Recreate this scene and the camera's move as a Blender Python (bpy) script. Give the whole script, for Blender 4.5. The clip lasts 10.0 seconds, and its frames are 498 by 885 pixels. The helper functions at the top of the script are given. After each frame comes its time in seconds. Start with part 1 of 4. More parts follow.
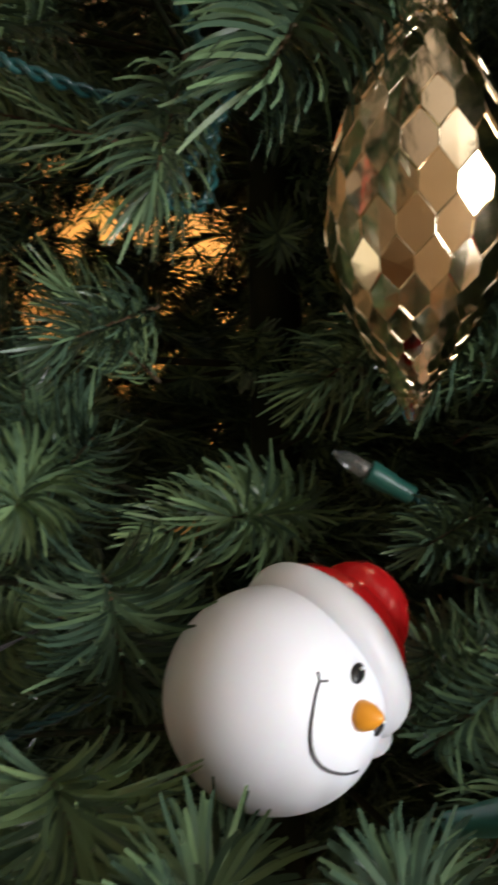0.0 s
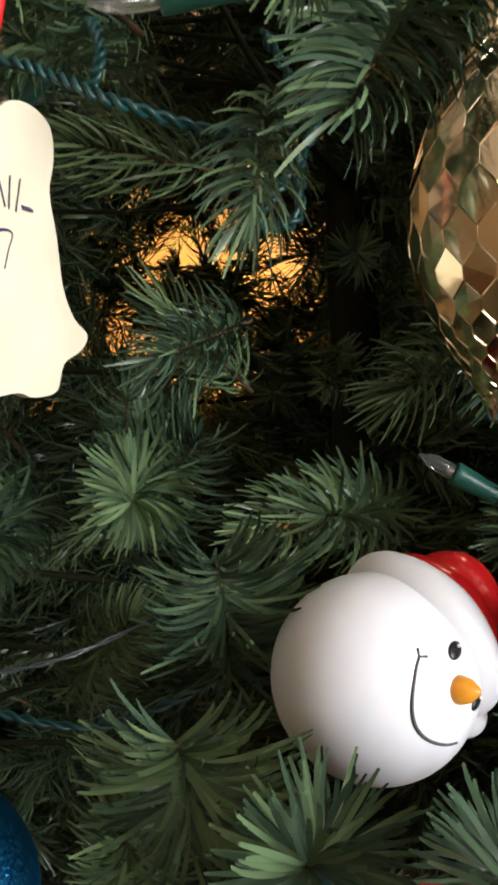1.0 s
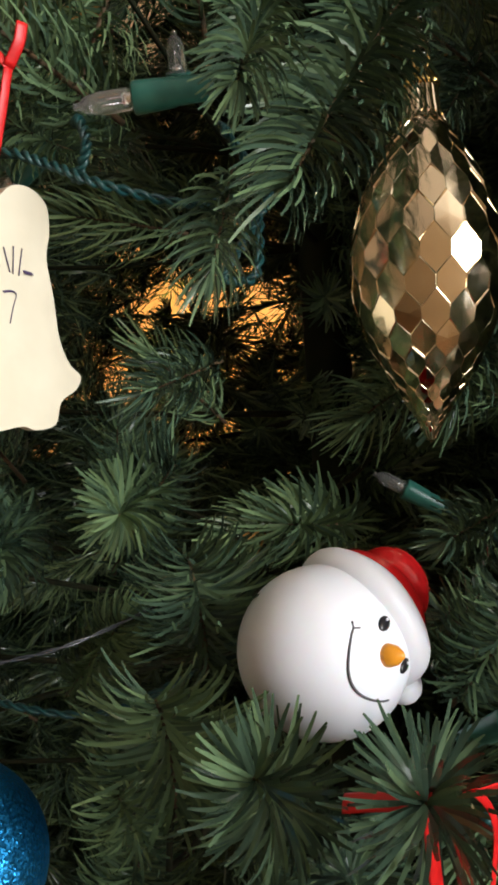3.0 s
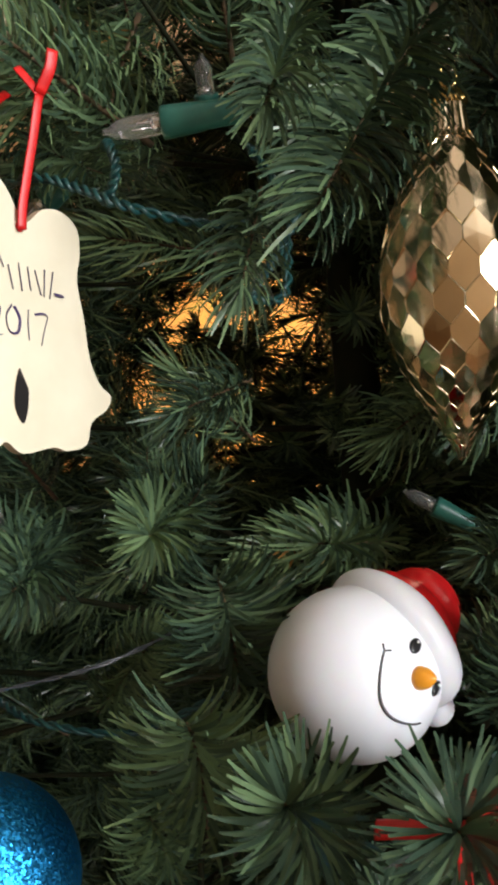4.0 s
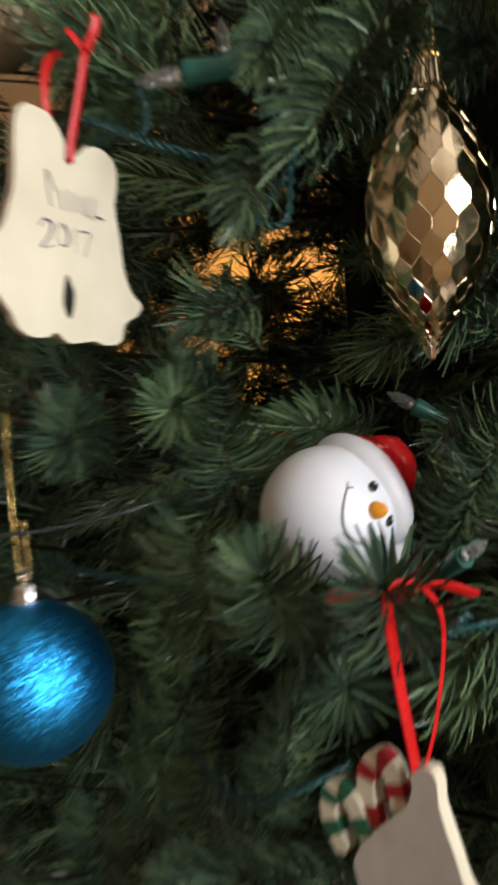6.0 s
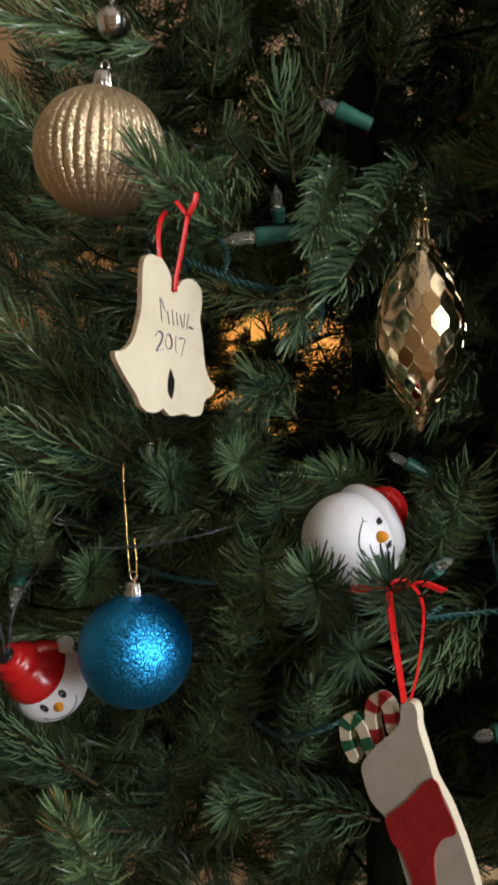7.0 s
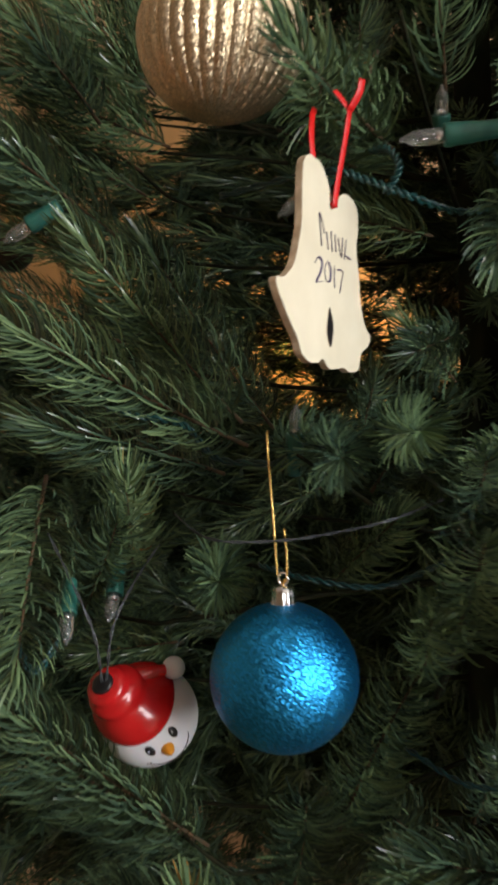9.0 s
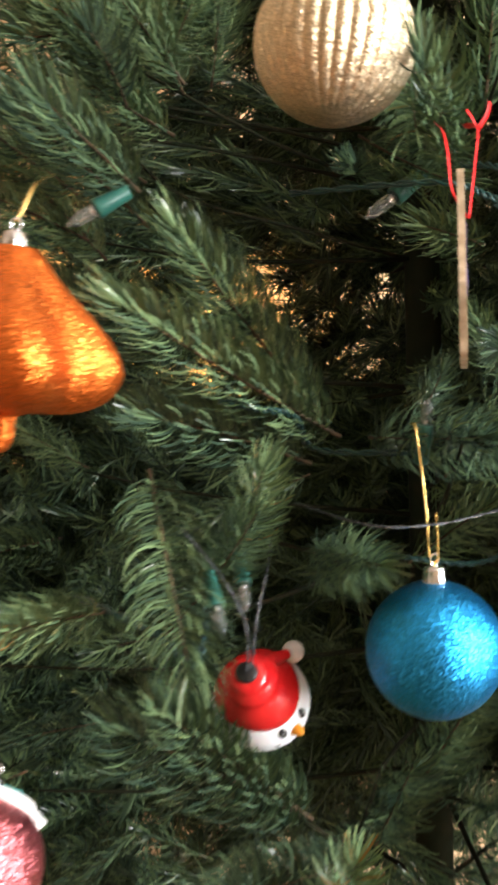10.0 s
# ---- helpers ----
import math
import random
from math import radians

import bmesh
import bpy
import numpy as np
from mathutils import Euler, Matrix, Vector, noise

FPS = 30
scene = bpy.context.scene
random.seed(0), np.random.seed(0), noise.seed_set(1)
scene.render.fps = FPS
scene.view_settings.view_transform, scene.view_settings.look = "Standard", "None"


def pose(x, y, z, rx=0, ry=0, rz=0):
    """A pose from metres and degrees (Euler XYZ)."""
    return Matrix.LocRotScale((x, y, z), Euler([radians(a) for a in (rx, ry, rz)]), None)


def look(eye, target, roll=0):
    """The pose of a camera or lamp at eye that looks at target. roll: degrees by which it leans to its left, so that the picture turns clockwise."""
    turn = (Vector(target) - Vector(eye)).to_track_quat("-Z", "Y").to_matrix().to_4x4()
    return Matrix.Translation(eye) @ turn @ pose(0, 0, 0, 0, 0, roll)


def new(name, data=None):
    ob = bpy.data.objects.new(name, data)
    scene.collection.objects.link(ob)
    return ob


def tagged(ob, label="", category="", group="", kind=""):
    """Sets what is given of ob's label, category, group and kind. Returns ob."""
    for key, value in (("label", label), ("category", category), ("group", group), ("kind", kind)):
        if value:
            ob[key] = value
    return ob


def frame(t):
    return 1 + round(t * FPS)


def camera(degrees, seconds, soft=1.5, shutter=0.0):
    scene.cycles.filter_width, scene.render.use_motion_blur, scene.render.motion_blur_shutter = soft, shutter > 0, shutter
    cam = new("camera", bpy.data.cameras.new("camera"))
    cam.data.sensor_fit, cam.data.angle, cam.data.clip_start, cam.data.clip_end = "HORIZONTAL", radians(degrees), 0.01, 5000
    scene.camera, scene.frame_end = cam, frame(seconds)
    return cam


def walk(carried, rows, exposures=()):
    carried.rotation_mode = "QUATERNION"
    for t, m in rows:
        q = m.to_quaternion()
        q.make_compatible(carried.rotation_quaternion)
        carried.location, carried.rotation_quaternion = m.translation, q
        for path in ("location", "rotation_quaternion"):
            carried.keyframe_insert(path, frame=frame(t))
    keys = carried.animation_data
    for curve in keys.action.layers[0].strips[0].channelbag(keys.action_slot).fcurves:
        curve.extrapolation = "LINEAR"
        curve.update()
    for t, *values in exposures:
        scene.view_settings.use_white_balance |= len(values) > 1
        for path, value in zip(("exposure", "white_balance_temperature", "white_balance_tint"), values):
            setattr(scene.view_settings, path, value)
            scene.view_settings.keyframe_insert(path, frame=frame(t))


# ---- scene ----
cam = camera(30.9, 10.0, 3.2, 0.6)
PATH = [
    (0, (0.007, -0.014, 1.155), (-0.006, 1.969, 0.894), -0.8),
    (0.5, (0.006, -0.02, 1.151), (-0.147, 1.96, 0.917), -2.0),
    (1, (0.001, -0.032, 1.151), (-0.171, 1.95, 0.947), -2.5),
    (1.5, (0.007, -0.045, 1.15), (-0.177, 1.941, 0.999), -3.4),
    (2, (0.016, -0.061, 1.149), (-0.154, 1.928, 1.031), -4.1),
    (3.5, (0.016, -0.08, 1.147), (-0.168, 1.908, 1.045), -4.2),
    (4, (0.016, -0.079, 1.151), (-0.219, 1.905, 1.068), -4.5),
    (4.5, (0.021, -0.074, 1.145), (-0.259, 1.905, 1.081), -5.1),
    (5, (0.029, -0.071, 1.145), (-0.198, 1.912, 1.027), -5.4),
    (5.5, (0.044, -0.076, 1.136), (-0.203, 1.904, 0.997), -4.7),
    (6, (0.038, -0.147, 1.121), (-0.292, 1.821, 0.987), -3.8),
    (6.2, (0.024, -0.213, 1.127), (-0.285, 1.757, 0.975), -3.3),
    (7.3, (0.033, -0.312, 1.143), (-0.281, 1.663, 1.102), -1.4),
    (7.5, (0.031, -0.308, 1.141), (-0.313, 1.662, 1.107), -1.5),
    (8, (0.015, -0.3, 1.136), (-0.349, 1.666, 1.08), -2.2),
    (8.5, (-0.024, -0.275, 1.131), (-0.374, 1.692, 1.055), -2.5),
    (9, (-0.081, -0.202, 1.121), (-0.309, 1.784, 1.065), -2.0),
    (9.5, (-0.179, -0.183, 1.134), (-0.033, 1.81, 1.06), -2.5),
    (10, (-0.281, -0.209, 1.132), (0.111, 1.749, 1.02), -1.9),
]
walk(cam, [(t, look(eye, target, roll)) for t, eye, target, roll in PATH],
     [(0.0, -0.18), (0.5, 0.05), (1.0, 0.12), (2.0, 0.18), (3.5, -0.17), (4.5, 0.06), (5.0, -0.05), (5.5, -0.5), (5.8, -0.4), (6.2, -0.4), (7.5, -0.66), (8.0, -0.56), (8.5, -0.5), (9.0, -0.32), (9.5, 0.02), (10.0, 1.14)])

# ---- light ----
world = bpy.data.worlds.new("world")
scene.world = world
world.use_nodes = True
wn, wl = world.node_tree.nodes, world.node_tree.links
sky = wn.new("ShaderNodeTexSky")
sky.sky_type, sky.sun_disc = "NISHITA", False
sky.sun_elevation, sky.sun_rotation = radians(25), radians(140)
wl.new(sky.outputs[0], wn["Background"].inputs[0])
wn["Background"].inputs[1].default_value = 0.08


def area_lamp(name, m, sx, sy, watts, colour):
    data = bpy.data.lights.new(name, "AREA")
    data.shape, data.size, data.size_y, data.energy, data.color = "RECTANGLE", sx, sy, watts, colour
    ob = new(name, data)
    ob.matrix_world = m
    return ob


# daylight in the window opening behind the viewer, and the lamp that washes the wall behind the tree
area_lamp("window_light", look((2.4, -1.73, 1.5), (2.4, 0.0, 1.5)), 1.74, 1.54, 205, (0.92, 0.96, 1.0))
spot = bpy.data.lights.new("lamp_light", "SPOT")
spot.energy, spot.color, spot.spot_size, spot.spot_blend, spot.shadow_soft_size = 23, (1.0, 0.57, 0.17), radians(135), 1.0, 0.03
new("lamp_light", spot).matrix_world = look((-0.12, 0.86, 1.2), (-0.14, 1.16, 1.22))


# ---- materials ----
def material(name, base, rough=0.5, metal=0.0, **more):
    m = bpy.data.materials.new(name)
    m.use_nodes = True
    p = m.node_tree.nodes["Principled BSDF"]
    p.inputs["Base Color"].default_value = (*base, 1)
    p.inputs["Roughness"].default_value = rough
    p.inputs["Metallic"].default_value = metal
    for key, value in more.items():
        p.inputs[key.replace("_", " ")].default_value = value
    return m


def node(m, kind, **values):
    n = m.node_tree.nodes.new(kind)
    for key, value in values.items():
        n.inputs[key.replace("_", " ")].default_value = value
    return n


def wire_up(m, a, b):
    m.node_tree.links.new(a, b)


def shader(m):
    return m.node_tree.nodes["Principled BSDF"]


def coords(m):
    return m.node_tree.nodes.new("ShaderNodeTexCoord").outputs["Object"]


def ramp(m, fac, stops):
    r = m.node_tree.nodes.new("ShaderNodeValToRGB")
    el = r.color_ramp.elements
    while len(el) < len(stops):
        el.new(0.5)
    for e, (at, c) in zip(el, stops):
        e.position, e.color = at, (*c, 1)
    wire_up(m, fac, r.inputs[0])
    return r.outputs[0]


def mottle(m, colours, scale, detail=6.0, bump=0.0, bump_scale=None, depth=0.001):
    """Colour variation by noise, and a fine relief."""
    c = coords(m)
    n = node(m, "ShaderNodeTexNoise", Scale=scale, Detail=detail)
    wire_up(m, c, n.inputs["Vector"])
    wire_up(m, ramp(m, n.outputs["Fac"], [(0.3, colours[0]), (0.7, colours[1])]), shader(m).inputs["Base Color"])
    if bump:
        f = node(m, "ShaderNodeTexNoise", Scale=bump_scale or scale * 6, Detail=8.0)
        wire_up(m, c, f.inputs["Vector"])
        b = node(m, "ShaderNodeBump", Strength=bump, Distance=depth)
        wire_up(m, f.outputs["Fac"], b.inputs["Height"])
        wire_up(m, b.outputs[0], shader(m).inputs["Normal"])
    return m


def glitter(name, base, rough, scale, amount, dark=0.5):
    """Flakes: every small cell has its own tilt and tone."""
    m = material(name, base, rough, 1.0)
    c = coords(m)
    v = node(m, "ShaderNodeTexVoronoi", Scale=scale)
    wire_up(m, c, v.inputs["Vector"])
    geo = m.node_tree.nodes.new("ShaderNodeNewGeometry")
    sub = m.node_tree.nodes.new("ShaderNodeVectorMath")
    sub.operation = "SUBTRACT"
    wire_up(m, v.outputs["Color"], sub.inputs[0])
    sub.inputs[1].default_value = (0.5, 0.5, 0.5)
    mul = m.node_tree.nodes.new("ShaderNodeVectorMath")
    mul.operation = "SCALE"
    wire_up(m, sub.outputs[0], mul.inputs[0])
    mul.inputs["Scale"].default_value = amount
    add = m.node_tree.nodes.new("ShaderNodeVectorMath")
    wire_up(m, mul.outputs[0], add.inputs[0])
    wire_up(m, geo.outputs["Normal"], add.inputs[1])
    nor = m.node_tree.nodes.new("ShaderNodeVectorMath")
    nor.operation = "NORMALIZE"
    wire_up(m, add.outputs[0], nor.inputs[0])
    wire_up(m, nor.outputs[0], shader(m).inputs["Normal"])
    sep = m.node_tree.nodes.new("ShaderNodeSeparateColor")
    wire_up(m, v.outputs["Color"], sep.inputs[0])
    wire_up(m, ramp(m, sep.outputs[0], [(0.0, tuple(dark * b for b in base)), (1.0, base)]), shader(m).inputs["Base Color"])
    return m


def needle_material(name, stops, rough):
    m = material(name, stops[0][1], rough, Specular_IOR_Level=0.45)
    geo = m.node_tree.nodes.new("ShaderNodeNewGeometry")
    info = m.node_tree.nodes.new("ShaderNodeObjectInfo")
    mix = m.node_tree.nodes.new("ShaderNodeMath")
    mix.operation = "MULTIPLY_ADD"
    wire_up(m, info.outputs["Random"], mix.inputs[0])
    mix.inputs[1].default_value = 0.45
    mul = m.node_tree.nodes.new("ShaderNodeMath")
    mul.operation = "MULTIPLY"
    wire_up(m, geo.outputs["Random Per Island"], mul.inputs[0])
    mul.inputs[1].default_value = 0.55
    wire_up(m, mul.outputs[0], mix.inputs[2])
    wire_up(m, ramp(m, mix.outputs[0], stops), shader(m).inputs["Base Color"])
    return m


NEEDLE = needle_material("needles", [(0.0, (0.027, 0.049, 0.034)), (0.35, (0.061, 0.103, 0.062)), (0.7, (0.134, 0.205, 0.095)),
                                     (0.955, (0.200, 0.285, 0.122)), (0.975, (0.30, 0.16, 0.045))], 0.25)
TWIG = mottle(material("twig", (0.10, 0.05, 0.02), 0.8), [(0.03, 0.028, 0.012), (0.12, 0.06, 0.022)], 220)
LIMB = mottle(material("limb_wrap", (0.02, 0.025, 0.012), 0.9, Specular_IOR_Level=0.08), [(0.010, 0.016, 0.008), (0.024, 0.020, 0.010)], 120)
TRUNK = mottle(material("trunk_paint", (0.03, 0.03, 0.02), 0.9, Specular_IOR_Level=0.08), [(0.012, 0.018, 0.010), (0.022, 0.022, 0.012)], 60)
WHITE = mottle(material("white_plastic", (0.80, 0.79, 0.78), 0.42, Subsurface_Weight=0.12, Subsurface_Scale=0.004),
               [(0.74, 0.74, 0.79), (0.80, 0.80, 0.85)], 45, bump=0.06, bump_scale=900, depth=0.0003)
RED = mottle(material("red_plastic", (0.55, 0.012, 0.015), 0.24, Coat_Weight=0.3), [(0.50, 0.010, 0.012), (0.62, 0.016, 0.018)], 70)
ORANGE = mottle(material("orange_paint", (0.80, 0.30, 0.02), 0.4), [(0.72, 0.25, 0.015), (0.86, 0.36, 0.03)], 150)
BLACK = material("black_paint", (0.012, 0.011, 0.012), 0.35)
SMILE = material("grey_paint_line", (0.07, 0.065, 0.07), 0.6)
GOLD = mottle(material("champagne_mirror", (0.78, 0.60, 0.38), 0.09, 1.0), [(0.84, 0.69, 0.47), (0.93, 0.78, 0.56)], 60)
BRASS = material("brass", (0.80, 0.56, 0.20), 0.25, 1.0)
SILVER = material("silver", (0.78, 0.78, 0.80), 0.18, 1.0)
GOLD_GLITTER = glitter("gold_glitter", (0.92, 0.74, 0.50), 0.46, 1700, 0.75, 0.5)
BLUE_GLITTER = glitter("blue_glitter", (0.04, 0.45, 1.0), 0.40, 1500, 0.55, 0.60)
ORANGE_GLITTER = glitter("orange_glitter", (1.0, 0.24, 0.045), 0.42, 1500, 0.75, 0.6)
PINK_GLITTER = glitter("pink_glitter", (0.75, 0.20, 0.22), 0.4, 1200, 0.7, 0.5)
TEAL = material("teal_paint", (0.10, 0.52, 0.50), 0.35)
DARK_BALL = mottle(material("dark_bronze", (0.05, 0.035, 0.02), 0.3, 0.6), [(0.03, 0.02, 0.012), (0.07, 0.05, 0.03)], 60)
RIBBON = mottle(material("red_satin", (0.62, 0.008, 0.008), 0.42), [(0.50, 0.005, 0.006), (0.66, 0.010, 0.010)], 300)
SOCKET = mottle(material("green_plastic", (0.02, 0.11, 0.085), 0.38), [(0.015, 0.09, 0.07), (0.03, 0.14, 0.105)], 120)
CABLE = mottle(material("green_cable", (0.010, 0.060, 0.058), 0.34), [(0.006, 0.036, 0.036), (0.015, 0.078, 0.074)], 120)
CLEAR_CABLE = material("grey_cable", (0.06, 0.065, 0.07), 0.25)
GLASS = material("bulb_glass", (0.95, 0.97, 0.97), 0.08, Transmission_Weight=0.93, IOR=1.40)
WOOD = mottle(material("bare_wood", (0.78, 0.70, 0.54), 0.6), [(0.65, 0.58, 0.43), (0.77, 0.70, 0.54)], 30, bump=0.1, bump_scale=400, depth=0.0004)
WOOD_EDGE = mottle(material("sawn_edge", (0.40, 0.27, 0.15), 0.75), [(0.36, 0.25, 0.15), (0.62, 0.48, 0.32)], 160)
INK = material("purple_ink", (0.05, 0.03, 0.10), 0.5)
GREY_PAINT = mottle(material("cream_grey_paint", (0.50, 0.46, 0.40), 0.6), [(0.46, 0.42, 0.36), (0.56, 0.51, 0.45)], 90)
RED_PAINT = mottle(material("dark_red_paint", (0.36, 0.015, 0.02), 0.5), [(0.30, 0.012, 0.016), (0.42, 0.02, 0.024)], 120)
GREEN_PAINT = material("green_paint", (0.02, 0.12, 0.06), 0.5)
WALL = mottle(material("tan_wall", (0.62, 0.46, 0.27), 0.85), [(0.58, 0.40, 0.22), (0.66, 0.46, 0.26)], 1.5, bump=0.15, bump_scale=160, depth=0.001)
WALL_PALE = mottle(material("beige_wall", (0.52, 0.45, 0.36), 0.85), [(0.49, 0.42, 0.33), (0.55, 0.48, 0.39)], 1.5, bump=0.15, bump_scale=160, depth=0.001)
CEILING = mottle(material("ceiling_paint", (0.72, 0.69, 0.63), 0.9), [(0.70, 0.66, 0.60), (0.76, 0.73, 0.67)], 2.0)
FLOOR = mottle(material("floor_wood", (0.20, 0.11, 0.055), 0.4), [(0.15, 0.08, 0.04), (0.26, 0.15, 0.075)], 7, bump=0.1)
FRAME = mottle(material("white_frame", (0.75, 0.74, 0.71), 0.5), [(0.72, 0.71, 0.68), (0.78, 0.77, 0.74)], 8)


# ---- building blocks ----
def mesh_ob(name, verts, faces, mats, parent=None, label="", smooth=True, index=None):
    me = bpy.data.meshes.new(name)
    me.from_pydata([tuple(v) for v in verts], [], faces)
    for m in mats if isinstance(mats, (list, tuple)) else [mats]:
        me.materials.append(m)
    me.polygons.foreach_set("use_smooth", [smooth] * len(me.polygons))
    if index is not None:
        me.polygons.foreach_set("material_index", index)
    me.update()
    ob = new(name, me)
    ob.parent = parent
    if label:
        tagged(ob, label)
    return ob


def part(name, bm, mat, parent=None, label="", smooth=True):
    me = bpy.data.meshes.new(name)
    for f in bm.faces:
        f.smooth = smooth
    bm.to_mesh(me)
    bm.free()
    me.materials.append(mat)
    ob = new(name, me)
    ob.parent = parent
    if label:
        tagged(ob, label)
    return ob


def empty(name, m, label, category, group=""):
    ob = new(name)
    ob.empty_display_size = 0.01
    ob.matrix_world = m
    return tagged(ob, label, category, group)


def box_bm(sx, sy, sz, at=(0, 0, 0), bevel=0.0):
    bm = bmesh.new()
    bmesh.ops.create_cube(bm, size=1.0)
    bmesh.ops.scale(bm, vec=(sx, sy, sz), verts=bm.verts)
    bmesh.ops.translate(bm, vec=at, verts=bm.verts)
    if bevel:
        bmesh.ops.bevel(bm, geom=list(bm.edges), offset=bevel, segments=2, affect="EDGES")
    return bm


def lathe(profile, seg=48, wobble=None):
    """A turned body about z from (radius, height) pairs; wobble(angle, k) scales the radius."""
    verts, faces = [], []
    for k, (r, z) in enumerate(profile):
        for i in range(seg):
            a = math.tau * i / seg
            s = wobble(a, k / (len(profile) - 1)) if wobble else 1.0
            verts.append((r * s * math.cos(a), r * s * math.sin(a), z))
    for k in range(len(profile) - 1):
        for i in range(seg):
            j = (i + 1) % seg
            faces.append((k * seg + i, k * seg + j, (k + 1) * seg + j, (k + 1) * seg + i))
    faces.append(tuple(range(seg))[::-1])
    faces.append(tuple(range((len(profile) - 1) * seg, len(profile) * seg)))
    return verts, faces


def glide(points, n):
    """n points on a smooth curve through the given points."""
    p = [Vector(q) for q in points]
    p = [p[0] * 2 - p[1]] + p + [p[-1] * 2 - p[-2]]
    out = []
    spans = len(p) - 3
    for i in range(n):
        u = i / (n - 1) * spans
        k = min(int(u), spans - 1)
        t = u - k
        a, b, c, d = p[k:k + 4]
        out.append(0.5 * ((2 * b) + (c - a) * t + (2 * a - 5 * b + 4 * c - d) * t * t + (3 * b - a - 3 * c + d) * t ** 3))
    return out


def tube(points, radius, seg=6, flat=1.0):
    """A tube along points; radius may be a list. flat below 1 presses it to a band."""
    verts, faces = [], []
    n = len(points)
    side = None
    for i, p in enumerate(points):
        d = (points[min(i + 1, n - 1)] - points[max(i - 1, 0)]).normalized()
        if side is None:
            side = d.orthogonal().normalized()
        side = (side - d * side.dot(d)).normalized()
        up = d.cross(side)
        r = radius[i] if isinstance(radius, (list, tuple)) else radius
        for k in range(seg):
            a = math.tau * k / seg
            verts.append(p + side * (r * math.cos(a)) + up * (r * flat * math.sin(a)))
    for i in range(n - 1):
        for k in range(seg):
            j = (k + 1) % seg
            faces.append((i * seg + k, i * seg + j, (i + 1) * seg + j, (i + 1) * seg + k))
    faces.append(tuple(range(seg))[::-1])
    faces.append(tuple(range((n - 1) * seg, n * seg)))
    return verts, faces


def joined(*pieces):
    verts, faces = [], []
    for v, f in pieces:
        o = len(verts)
        verts += list(v)
        faces += [tuple(i + o for i in q) for q in f]
    return verts, faces


def frame_of(z, x, at):
    """A pose with its z along the first way, and its x near the second."""
    z = Vector(z).normalized()
    x = Vector(x)
    x = (x - z * x.dot(z)).normalized()
    y = z.cross(x)
    m = Matrix((x, y, z)).transposed().to_4x4()
    m.translation = at
    return m


def ball(radius, squash=1.0, seg=48, rings=28):
    prof = [(max(1e-5, radius * math.sin(math.pi * k / rings)), -radius * squash * math.cos(math.pi * k / rings)) for k in range(rings + 1)]
    return lathe(prof, seg)


# ---- the room ----
X0, X1, Y0, Y1, TOP = -2.2, 3.7, -1.75, 1.16, 2.5
def slab(name, x0, x1, y0, y1, z0, z1, mat, label, category):
    ob = part(name, box_bm(x1 - x0, y1 - y0, z1 - z0, ((x0 + x1) / 2, (y0 + y1) / 2, (z0 + z1) / 2)), mat, smooth=False)
    return tagged(ob, label, category, kind="structure")


slab("floor", X0 - 0.12, X1 + 0.12, Y0 - 0.12, Y1 + 0.12, -0.1, 0.0, FLOOR, "brown wooden floor of the room", "floor")
slab("ceiling", X0 - 0.12, X1 + 0.12, Y0 - 0.12, Y1 + 0.12, TOP, TOP + 0.1, CEILING, "plain off-white painted ceiling", "ceiling")
slab("wall_north", X0, X1, Y1, Y1 + 0.12, 0, TOP, WALL, "tan painted wall behind the tree, lit warm", "wall")
slab("wall_west", X0 - 0.12, X0, Y0 - 0.12, Y1 + 0.12, 0, TOP, WALL_PALE, "plain beige painted side wall", "wall")
slab("wall_east", X1, X1 + 0.12, Y0 - 0.12, Y1 + 0.12, 0, TOP, WALL_PALE, "plain beige painted side wall", "wall")
bm = bmesh.new()
for x0, x1, z0, z1 in ((X0, 1.5, 0, TOP), (3.3, X1, 0, TOP), (1.5, 3.3, 0, 0.7), (1.5, 3.3, 2.3, TOP)):
    g = box_bm(x1 - x0, 0.12, z1 - z0, ((x0 + x1) / 2, Y0 - 0.06, (z0 + z1) / 2))
    me = bpy.data.meshes.new("tmp")
    g.to_mesh(me)
    bm.from_mesh(me)
    g.free()
    bpy.data.meshes.remove(me)
tagged(part("wall_south", bm, WALL_PALE, smooth=False), "plain beige painted wall with a window opening", "wall", kind="structure")
win = tagged(part("window_1", box_bm(1.8, 0.05, 0.04, (2.4, Y0 - 0.09, 0.72)), FRAME, smooth=False), "white framed wide window letting in daylight", "window", kind="structure")
for n, s, at in (("window_frame", (0.04, 0.05, 1.56), (1.52, Y0 - 0.09, 1.50)), ("window_frame", (0.04, 0.05, 1.56), (3.28, Y0 - 0.09, 1.50)),
                 ("window_frame", (1.8, 0.05, 0.04), (2.4, Y0 - 0.09, 2.28)), ("window_sill", (1.9, 0.10, 0.025), (2.4, Y0 + 0.05, 0.685))):
    part(n, box_bm(*s, at), FRAME, win, smooth=False)


# ---- the tree ----
AXIS = Vector((0.02, 0.52, 0.0))
def reach(z):
    return max(0.03, 0.43 - (z - 1.1) * 0.33)


